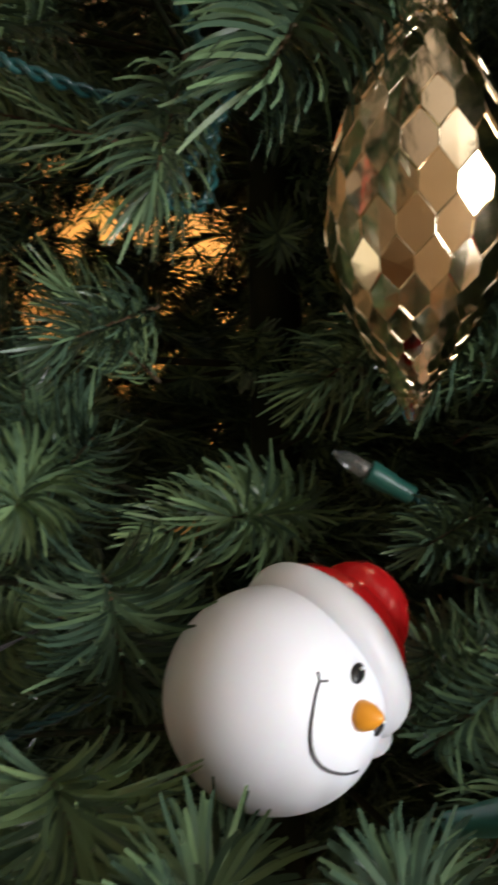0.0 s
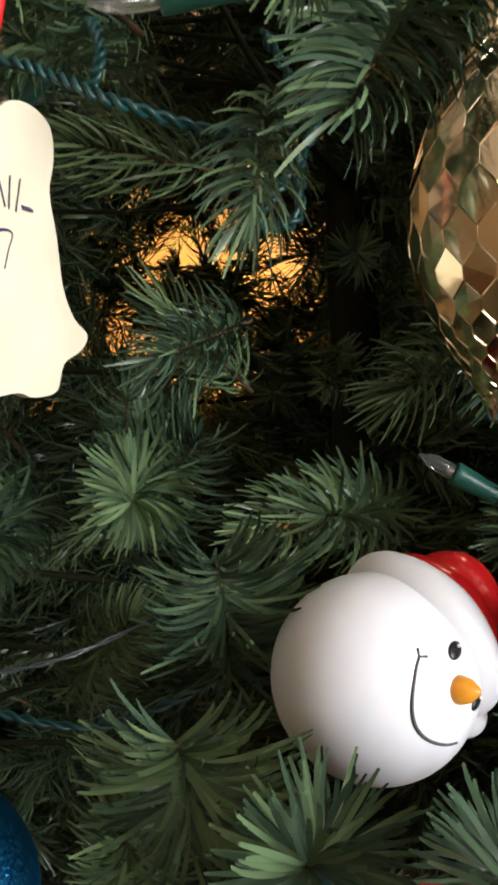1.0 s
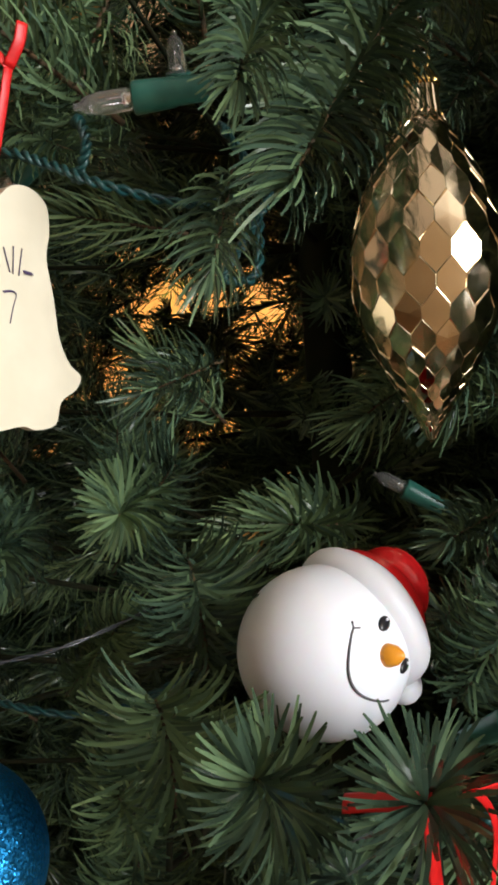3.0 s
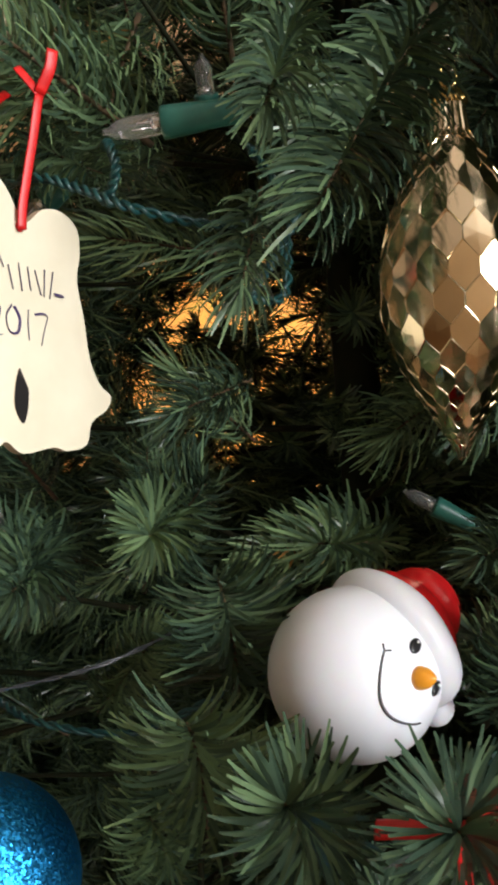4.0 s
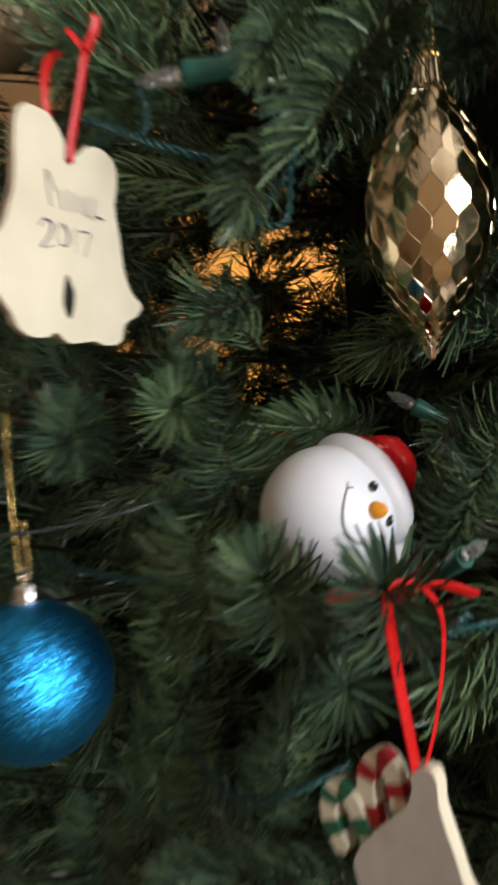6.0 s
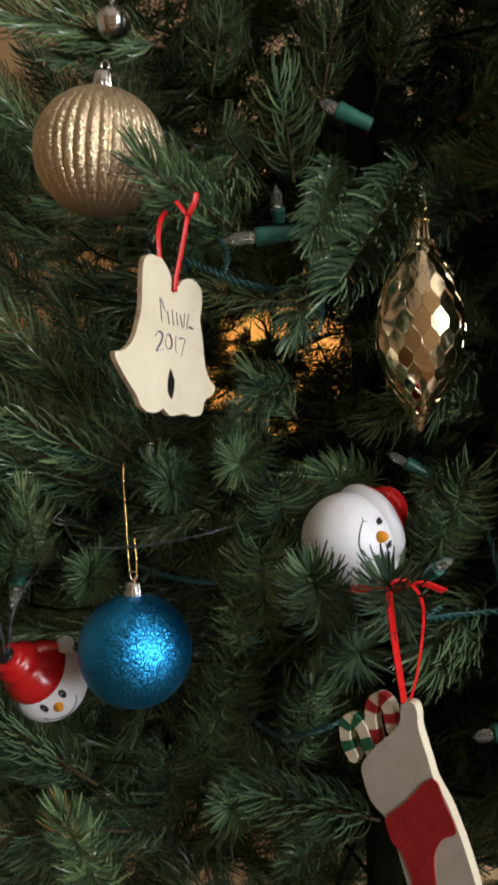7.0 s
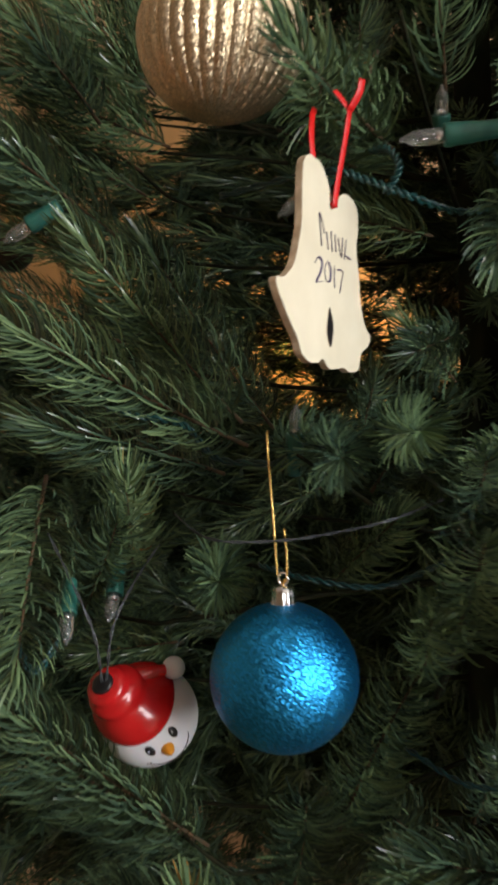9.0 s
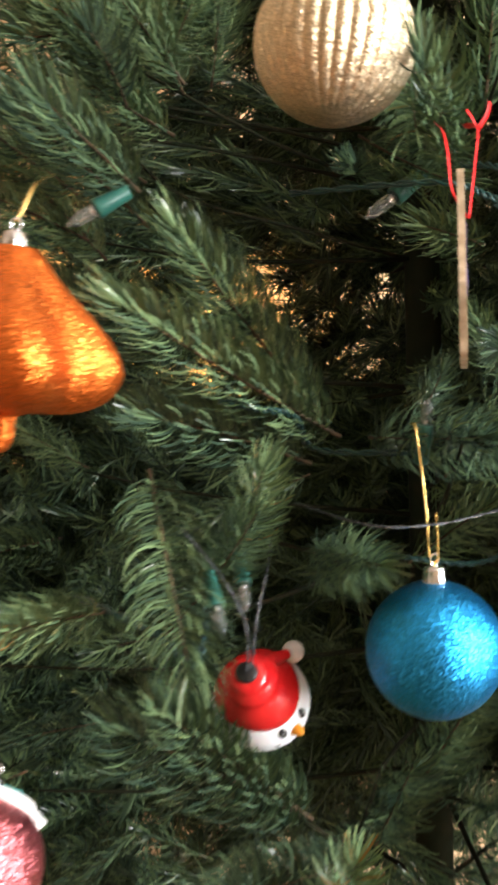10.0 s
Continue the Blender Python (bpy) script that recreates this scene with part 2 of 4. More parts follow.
def sprig(length, seed, flat=False, density=2900, size=0.0275, width=0.00150, steps=5):
    """A twig along z with its needles: verts, faces and how many faces are twig.
    Flat twigs carry two combs of needles that leave nearly square and bow towards the tip."""
    rng = random.Random(seed)
    bend = Vector((rng.uniform(-1, 1), rng.uniform(-1, 1), 0)) * 0.10 * length
    stem = lambda s: Vector((0, 0, s * length)) + bend * (s * s - s)
    verts, faces = tube([stem(k / 5) for k in range(6)], [0.0011 - 0.0007 * k / 5 for k in range(6)], 5)
    verts = [Vector(v) for v in verts]
    twig = len(faces)
    n = int(density * length)
    for i in range(n):
        s = 0.05 + 0.95 * ((i + 0.5 * rng.random()) / n) ** 0.92
        phi = i * 2.39996 + rng.uniform(-0.35, 0.35)
        layer = 0.0
        if flat:
            layer = (-0.35, 0.1, 0.45, -0.1, 0.3, 1.15)[i // 2 % 6]
            phi = (0 if i % 2 else math.pi) + (layer + rng.gauss(0, 0.16)) * (1 if i % 2 else -1)
        e = Vector((math.cos(phi), math.sin(phi), 0))
        q = Vector((-e.y, e.x, 0))
        late = max(0.0, (s - 0.70) / 0.30)
        a = radians(rng.gauss(82 if flat else 84, 5)) * (1 - 0.62 * late)
        curl = radians(rng.gauss(62 if flat else 56, 9)) * (1 - 0.65 * late)
        ell = size * rng.uniform(0.84, 1.10) * (0.60 + 0.40 * min(1, s * 5)) * (1 - 0.20 * late)
        roll = rng.gauss(0.25, 0.30)
        sway = rng.gauss(0, 0.06)
        droop = rng.gauss(0.10, 0.10)
        p = stem(s)
        o = len(verts)
        for k in range(steps + 1):
            u = k / steps
            ang = a - curl * u ** 1.3
            d = e * math.sin(ang) + Vector((0, 0, 1)) * math.cos(ang) + q * (sway + droop * u * (1 if flat and i % 2 else -1))
            if k:
                p = p + d * (ell / steps)
            w = width * (0.55 + 1.05 * u - 1.25 * u * u) * 0.60
            side = q * math.cos(roll) + d.cross(q).normalized() * math.sin(roll)
            verts += [p - side * w, p + side * w]
            if k:
                b = o + 2 * k
                faces.append((b - 2, b - 1, b + 1, b))
    return verts, faces, twig


LENGTHS = (0.05, 0.075, 0.105, 0.145)
def sprig_mesh(length, seed, flat, full=True):
    v, f, t = sprig(length, seed, flat, width=0.00120 if flat else 0.00145) if full else sprig(length, seed, flat, 2600, 0.0265, 0.00140, 4)
    me = bpy.data.meshes.new("branch")
    me.from_pydata([tuple(p) for p in v], [], f)
    me.materials.append(NEEDLE)
    me.materials.append(TWIG)
    me.polygons.foreach_set("material_index", [1] * t + [0] * (len(f) - t))
    me.polygons.foreach_set("use_smooth", [True] * len(f))
    me.update()
    return me


SPRIGS = {(n, fl, k): sprig_mesh(n, 11 + 7 * i + 31 * fl + 101 * k, bool(fl), k < 2) for i, n in enumerate(LENGTHS) for fl in (0, 1) for k in (0, 1, 2, 3)}

tree = empty("christmas_tree", Matrix.Translation((AXIS.x, AXIS.y, 0)), "dark green artificial Christmas tree with long curved needles", "christmas tree")
tree_inv = Matrix.Translation((-AXIS.x, -AXIS.y, 0))
v, f = lathe([(0.26, 0.0), (0.25, 0.02), (0.05, 0.05), (0.018, 0.10), (0.015, 1.2), (0.011, 2.3)], 20)
mesh_ob("trunk", v, f, TRUNK, tree, "dark painted pole trunk on a round foot")


def branch(base, tip, flat, rng, back=0):
    base, tip = Vector(base), Vector(tip)
    d = tip - base
    n = min(LENGTHS, key=lambda q: abs(q - d.length))
    ob = new("branch", SPRIGS[(n, int(flat), 2 * back + rng.randrange(2))])
    ob.parent = tree
    # flat twigs lie with their comb across the line from the trunk
    x = Vector((0.12, -0.85, 0.45)).cross(d) if flat else Vector((rng.uniform(-1, 1), rng.uniform(-1, 1), rng.uniform(-1, 1)))
    k = d.length / n
    wide = min(1.15, max(0.85, k)) * (1.12 if flat else 0.82)
    ob.matrix_basis = tree_inv @ frame_of(d, x, base) @ Matrix.Diagonal((wide, wide, k, 1))
    return ob


TIPS = []
TIPS += [
    (-0.090, 0.240, 1.107, -0.085, 0.168, 1.103, 0),
    (-0.154, 0.260, 1.045, -0.141, 0.188, 1.049, 0),
    (-0.198, 0.260, 1.039, -0.189, 0.215, 1.095, 0),
    (-0.031, 0.225, 1.053, -0.026, 0.175, 1.102, 1),
    (-0.041, 0.200, 1.013, -0.032, 0.145, 1.071, 1),
    (-0.002, 0.190, 1.020, -0.005, 0.112, 1.064, 0),
    (0.042, 0.180, 1.025, 0.031, 0.102, 1.062, 0),
    (0.050, 0.210, 1.043, 0.074, 0.150, 1.107, 1),
    (0.057, 0.270, 1.294, 0.009, 0.200, 1.209, 1),
    (0.008, 0.250, 1.295, -0.002, 0.175, 1.234, 0),
    (-0.009, 0.225, 1.223, -0.016, 0.200, 1.186, 0),
    (-0.023, 0.275, 1.161, -0.049, 0.245, 1.150, 0),
    (-0.062, 0.275, 1.110, -0.051, 0.200, 1.112, 0),
    (-0.120, 0.260, 1.105, -0.085, 0.185, 1.107, 0),
]
TIPS += [
    (0.012, 0.290, 1.101, -0.020, 0.235, 1.096, 0),
    (0.025, 0.290, 1.091, 0.000, 0.240, 1.100, 0),
    (-0.140, 0.285, 1.118, -0.224, 0.270, 1.224, 1),
    (-0.135, 0.265, 1.106, -0.259, 0.225, 1.179, 1),
    (-0.127, 0.335, 1.113, -0.199, 0.325, 1.228, 1),
    (-0.149, 0.275, 1.091, -0.245, 0.250, 1.122, 1),
    (-0.161, 0.250, 0.901, -0.248, 0.205, 0.987, 1),
    (-0.241, 0.255, 1.094, -0.233, 0.180, 1.009, 1),
    (-0.266, 0.240, 1.025, -0.322, 0.200, 1.027, 0),
    (-0.097, 0.270, 0.894, -0.050, 0.220, 1.004, 1),
    (-0.066, 0.265, 0.892, -0.062, 0.190, 0.915, 0),
    (-0.155, 0.250, 0.818, -0.159, 0.180, 0.912, 0),
    (-0.144, 0.260, 0.866, -0.225, 0.200, 0.890, 1),
    (-0.122, 0.360, 1.417, -0.239, 0.335, 1.442, 1),
]
TIPS += [
    (-0.199, 0.370, 1.328, -0.263, 0.355, 1.401, 1),
    (-0.055, 0.275, 1.256, -0.105, 0.213, 1.292, 1),
    (-0.024, 0.310, 1.297, -0.030, 0.285, 1.352, 1),
    (-0.006, 0.350, 1.362, 0.009, 0.330, 1.444, 1),
    (0.037, 0.350, 1.370, 0.057, 0.320, 1.419, 1),
    (-0.088, 0.360, 1.381, -0.073, 0.330, 1.441, 1),
    (0.100, 0.310, 1.262, 0.056, 0.285, 1.292, 0),
    (-0.235, 0.310, 1.247, -0.291, 0.280, 1.292, 1),
    (0.093, 0.310, 1.175, 0.064, 0.280, 1.139, 0),
    (0.068, 0.350, 1.157, 0.029, 0.315, 1.132, 0),
    (0.083, 0.210, 1.012, 0.054, 0.190, 0.993, 0),
    (0.086, 0.220, 1.033, 0.049, 0.190, 1.005, 0),
    (0.022, 0.235, 0.890, -0.054, 0.200, 0.919, 0),
    (-0.028, 0.240, 0.920, -0.010, 0.200, 0.989, 0),
]
TIPS += [
    (-0.115, 0.280, 1.273, -0.069, 0.250, 1.240, 1),
    (-0.061, 0.300, 1.318, -0.076, 0.280, 1.263, 1),
    (-0.035, 0.290, 1.214, -0.082, 0.275, 1.223, 0),
    (-0.087, 0.280, 1.317, -0.093, 0.250, 1.268, 1),
    (0.088, 0.300, 1.277, 0.072, 0.290, 1.253, 0),
    (-0.053, 0.200, 1.004, -0.051, 0.170, 1.036, 0),
    (0.009, 0.200, 0.999, 0.016, 0.150, 1.017, 0),
    (-0.072, 0.270, 1.080, -0.037, 0.230, 1.125, 1),
    (-0.025, 0.290, 1.136, -0.051, 0.270, 1.166, 0),
    (0.077, 0.250, 1.100, 0.055, 0.235, 1.092, 0),
    (0.066, 0.200, 1.063, 0.048, 0.195, 1.076, 0),
    (-0.095, 0.270, 1.032, -0.060, 0.230, 1.071, 0),
]
# things that hang in the tree: twigs keep clear of them
CLEAR = [((0.011, 0.182, 1.07), 0.034), ((-0.19, 0.243, 0.97), 0.036), ((-0.114, 0.19, 1.006), 0.038), ((-0.139, 0.243, 1.3075), 0.048),
         ((0.055, 0.255, 1.20), 0.040), ((0.055, 0.255, 1.16), 0.030), ((0.057, 0.258, 1.235), 0.024), ((-0.09, 0.2, 1.187), 0.055),
         ((-0.30, 0.19, 1.15), 0.055), ((-0.345, 0.490, 1.261), 0.024), ((0.04, 0.29, 1.105), 0.022)]
# gaps through which the lit wall shows
GAPS = [((0.0, 0.24, 1.172), (-0.05, 1.16, 1.24), 0.022), ((-0.035, 0.24, 1.175), (-0.20, 1.16, 1.285), 0.016), ((-0.27, 0.30, 1.207), (-0.578, 1.10, 1.343), 0.030),
        ((-0.085, 0.3, 1.21), (-0.06, 1.1, 1.28), 0.012), ((-0.06, 0.30, 1.325), (-0.17, 1.10, 1.60), 0.014),
        ((-0.077, 0.29, 1.159), (-0.234, 1.16, 1.185), 0.013), ((-0.033, 0.29, 1.129), (-0.125, 1.16, 1.112), 0.010)]


def off_line(p, a, b):
    a, b = Vector(a), Vector(b)
    t = max(0, min(1, (p - a).dot(b - a) / (b - a).length_squared))
    return (p - a - (b - a) * t).length


rng = random.Random(5)
TIPS += [
    (-0.215, 0.430, 1.330, -0.262, 0.400, 1.352, 1),
    (-0.190, 0.440, 1.345, -0.215, 0.410, 1.400, 1),
    (-0.235, 0.450, 1.370, -0.300, 0.425, 1.390, 1),
    (-0.235, 0.400, 1.345, -0.288, 0.370, 1.385, 1),
    (-0.250, 0.410, 1.372, -0.302, 0.380, 1.355, 1),
    (-0.170, 0.440, 1.350, -0.168, 0.400, 1.405, 1),
    (-0.240, 0.420, 1.290, -0.312, 0.390, 1.318, 1),
    (-0.150, 0.450, 1.390, -0.190, 0.420, 1.445, 1),
    (-0.215, 0.460, 1.400, -0.255, 0.430, 1.450, 1),
    (-0.236, 0.370, 1.313, -0.261, 0.335, 1.349, 1),
    (-0.214, 0.370, 1.336, -0.196, 0.345, 1.368, 1),
    (0.098, 0.310, 1.135, 0.060, 0.285, 1.151, 0),
    (0.101, 0.330, 1.181, 0.081, 0.310, 1.211, 0),
    (-0.119, 0.270, 0.870, -0.109, 0.235, 0.930, 1),
    (-0.009, 0.250, 0.871, -0.027, 0.210, 0.876, 0),
    (-0.234, 0.260, 1.007, -0.193, 0.215, 1.074, 1),
    (-0.076, 0.300, 1.109, -0.068, 0.280, 1.140, 0),
    (-0.068, 0.330, 1.313, -0.070, 0.300, 1.336, 1),
    (-0.118, 0.300, 0.862, -0.157, 0.260, 0.861, 0),
    (-0.040, 0.300, 0.873, -0.085, 0.270, 0.922, 1),
    (-0.156, 0.260, 1.032, -0.143, 0.195, 1.048, 0),
    (-0.225, 0.440, 1.300, -0.290, 0.420, 1.352, 1),
    (-0.220, 0.430, 1.280, -0.300, 0.400, 1.322, 1),
    (-0.200, 0.420, 1.310, -0.268, 0.390, 1.340, 1),
    (-0.235, 0.400, 1.175, -0.318, 0.370, 1.215, 1),
    (-0.225, 0.370, 1.238, -0.305, 0.330, 1.300, 1),
    (-0.168, 0.248, 0.905, -0.266, 0.220, 0.974, 1),
    (-0.262, 0.400, 1.235, -0.348, 0.372, 1.268, 1),
    (-0.268, 0.400, 1.265, -0.340, 0.375, 1.312, 1),
    (-0.250, 0.420, 1.225, -0.315, 0.400, 1.290, 1),
    (-0.258, 0.470, 1.406, -0.304, 0.450, 1.449, 1),
    (-0.280, 0.470, 1.385, -0.331, 0.450, 1.430, 1),
    (-0.300, 0.470, 1.360, -0.354, 0.450, 1.405, 1),
    (-0.239, 0.470, 1.390, -0.248, 0.450, 1.440, 1),
]
limbs = []
for bx, by, bz, tx, ty, tz, fl in TIPS:
    branch((bx, by, bz), (tx, ty, tz), fl, rng)
    b = Vector((bx, by, bz))
    back = (b - Vector((tx, ty, tz))).normalized()
    core = Vector((AXIS.x + rng.uniform(-0.01, 0.01), AXIS.y, bz - rng.uniform(0.03, 0.10)))
    if rng.random() < 0.85:
        continue
    if any(off_line(b.lerp(core, u), a, c) < q + 0.02 for u in (0.2, 0.4, 0.6, 0.8) for a, c, q in GAPS):
        continue
    if any(off_line(Vector(c), b + back * 0.03, core) < q - 0.004 for c, q in CLEAR):
        continue
    limbs.append(tube(glide([b + back * -0.01, b + back * 0.04, (b + core) / 2 + Vector((0, 0, -0.01)), core], 9), [0.0010 + 0.0010 * k / 8 for k in range(9)], 5))


def free(base, tip, rng):
    near = min(base.y, tip.y)
    if -0.36 < tip.x < 0.16 and 0.8 < tip.z < 1.5 and near < 0.335:
        return False
    if tip.z > 1.40 and tip.x < -0.31:
        return False
    m = base.lerp(tip, 0.5)
    # the crown is a shell: few twigs between the outer tips and the far side
    if -0.50 < m.x < 0.13 and 0.80 < m.z < 1.52 and m.y < 0.54 and rng.random() > 0.05:
        return False
    for u in (0.0, 0.35, 0.7, 1.0):
        p = base.lerp(tip, u)
        for c, r in CLEAR:
            if (p - Vector(c)).length < r:
                return False
        for a, b, r in GAPS:
            if off_line(p, a, b) < r + 0.012 and rng.random() > (0.52 if p.y > 0.60 else 0.22):
                return False
    return True


near, far = [], []
z = 0.36
while z < 2.2:
    R = reach(z)
    for i in range(4):
        ang = math.tau * (i + rng.uniform(-0.3, 0.3)) / 4 + z * 7.3
        out = Vector((math.cos(ang), math.sin(ang), 0))
        root = AXIS + Vector((0, 0, z))
        end = root + out * R * 0.8 + Vector((0, 0, R * rng.uniform(-0.05, 0.2)))
        if any(off_line(Vector(c), root, end) < q for c, q in CLEAR):
            continue
        if not any(off_line(root.lerp(end, u), a, b) < q for u in (0.3, 0.5, 0.7, 0.85, 1) for a, b, q in GAPS):
            limbs.append(tube(glide([root, root.lerp(end, 0.55) + Vector((0, 0, -0.012)), end], 8), [0.0024 - 0.0016 * k / 7 for k in range(8)], 5))
    z += 0.11


def scatter(count, z0, z1, inner, rng):
    """Twigs all through the crown, pointing outwards with some spread."""
    out = []
    while len(out) < count:
        zz, ang = rng.uniform(z0, z1), rng.uniform(0, math.tau)
        o = Vector((math.cos(ang), math.sin(ang), 0))
        R = reach(zz)
        back = max(0.0, o.y)
        if rng.random() < 0.05 * back:
            continue
        rho = R * (inner + (0.90 - inner) * rng.random() ** 0.75)
        p = AXIS + o * rho + Vector((0, 0, zz))
        d = (o * rng.uniform(0.5, 1.2) + Vector((rng.uniform(-0.8, 0.8), rng.uniform(-0.8, 0.8), rng.uniform(-0.6, 0.7)))).normalized()
        t = p + d * rng.uniform(0.06, 0.12)
        if free(p, t, rng):
            out.append((p, t, rng.random() < 0.6))
    return out


crown = []
for i in range(26):
    zz = 1.02 + 0.012 * i
    p = AXIS + Vector((rng.uniform(-0.005, 0.02), -0.012, zz))
    far.append((p, p + Vector((rng.uniform(-0.02, 0.09), rng.uniform(-0.07, -0.02), rng.uniform(-0.03, 0.05))), False))
crown += scatter(2300, 0.70, 1.62, 0.22, rng)
for row in crown:
    t = row[1]
    (near if t.y < 0.52 and -0.42 < t.x < 0.20 and 0.84 < t.z < 1.5 else far).append(row)
# half of these are added at x > 0.17, unseen, to block window light
while len(crown) < 2326 + 1200:
    side = len(crown) % 4
    p = Vector((rng.uniform(-0.50, -0.25), rng.uniform(0.57, 0.76), rng.uniform(0.76, 1.22))) if side == 0 else Vector((rng.uniform(-0.40, 0.36), rng.uniform(0.58, 0.86), rng.uniform(0.72, 1.45))) if side == 1 else Vector((rng.uniform(0.17, 0.42), rng.uniform(0.18, 0.55), rng.uniform(0.80, 1.55)))
    t = p + Vector((rng.uniform(-0.7, 0.5), rng.uniform(-1, 0.1), rng.uniform(-0.4, 0.5))).normalized() * rng.uniform(0.07, 0.11)
    if free(p, t, rng):
        crown.append((p, t, True))
        far.append((p, t, True))
# extra twigs towards the window, mostly out of view, added to shade the inside
n = 0
while n < 1300:
    p = Vector((rng.uniform(0.13, 0.32) if n % 2 else rng.uniform(0.20, 0.46), rng.uniform(0.25, 0.58), rng.uniform(0.80, 1.70)))
    t = p + Vector((rng.uniform(-0.2, 0.8), rng.uniform(-1, 0.2), rng.uniform(-0.3, 0.5))).normalized() * rng.uniform(0.08, 0.12)
    if (p - AXIS - Vector((0, 0, p.z))).length < reach(p.z) + 0.04 and free(p, t, rng):
        far.append((p, t, True))
        n += 1
# the far side of the crown, closed but for the gaps
n = 0
while n < 1500:
    p = Vector((rng.uniform(-0.46, 0.42), rng.uniform(0.58, 0.88), rng.uniform(0.55, 1.50)))
    if (p - AXIS - Vector((0, 0, p.z))).length > reach(p.z):
        continue
    t = p + Vector((rng.uniform(-1, 1), rng.uniform(-0.3, 0.6), rng.uniform(-0.6, 0.8))).normalized() * rng.uniform(0.09, 0.15)
    if free(p, t, rng):
        far.append((p, t, True))
        n += 1
n = 0
while n < 900:
    p = Vector((rng.uniform(-0.42, 0.40), rng.uniform(0.56, 0.84), rng.uniform(0.72, 1.12)))
    t = p + Vector((rng.uniform(-1, 1), rng.uniform(-0.2, 0.4), rng.uniform(-0.7, 0.7))).normalized() * rng.uniform(0.09, 0.14)
    if free(p, t, rng):
        far.append((p, t, True))
        n += 1
far += scatter(300, 0.35, 0.70, 0.35, rng) + scatter(260, 1.62, 2.3, 0.2, rng)
near.sort(key=lambda r: r[1].y)
far += near[290:]
for b, t, fl in near[:290]:
    branch(b, t, fl, rng, 1)

# the rest of the crown, deeper in and round the back, with the shading twigs
LOW = [sprig(0.085, 300 + k, k % 2 == 1, 950, 0.0245, 0.0019, 2) for k in range(4)]
LOW = [(np.array([tuple(p) for p in v]), np.array([q for q in f if len(q) == 4])) for v, f, t in LOW]
vs, fs, total = [], [], 0
for b, t, fl in far:
    V, F = LOW[rng.randrange(4)]
    d = t - b
    m = np.array(tree_inv @ frame_of(d, (rng.uniform(-1, 1), rng.uniform(-1, 1), rng.uniform(-1, 1)), b))
    k = d.length / 0.085
    vs.append((V * (1, 1, k)) @ m[:3, :3].T + m[:3, 3])
    fs.append(F + total)
    total += len(V)
vs, fs = np.concatenate(vs), np.concatenate(fs)
me = bpy.data.meshes.new("inner_foliage")
me.vertices.add(len(vs)), me.loops.add(fs.size), me.polygons.add(len(fs))
me.vertices.foreach_set("co", vs.astype(np.float32).ravel())
me.loops.foreach_set("vertex_index", fs.astype(np.int32).ravel())
me.polygons.foreach_set("loop_start", np.arange(0, fs.size, 4, dtype=np.int32))
me.update(calc_edges=True)
me.materials.append(NEEDLE)
ob = new("inner_foliage", me)
ob.parent = tree
tagged(ob, "dense dark green needles deeper inside", kind="stuff")
v, f = joined(*limbs)
ob = mesh_ob("limb_wood", [Vector(p) - Vector((AXIS.x, AXIS.y, 0)) for p in v], f, LIMB, tree, "thin dark wired limbs")
tagged(ob, kind="stuff")


# ---- ornaments ----
def ribbon(points, half, n=24, flat=0.16):
    return tube(glide(points, n), half, 8, flat)


def hook_cap(parent, z, r, metal):
    """The fluted metal cap of a ball, with its wire eye."""
    flute = lambda a, u: 1 + 0.07 * math.cos(12 * a) * (1 - u)
    v, f = lathe([(r, z - 0.002), (r * 1.04, z), (r * 0.98, z + r * 0.5), (r * 0.92, z + r * 1.3), (r * 0.70, z + r * 1.45), (0.0004, z + r * 1.5)], 48, flute)
    cap = mesh_ob("cap", v, f, metal, parent, "crimped shiny metal cap")
    loop = [Vector((0.38 * r * math.sin(a), 0, z + r * 1.5 + 0.5 * r * (1 - math.cos(a)))) for a in np.linspace(0, math.tau, 18)]
    v, f = tube(loop, 0.0005, 6)
    mesh_ob("eye", v, f, metal, cap)


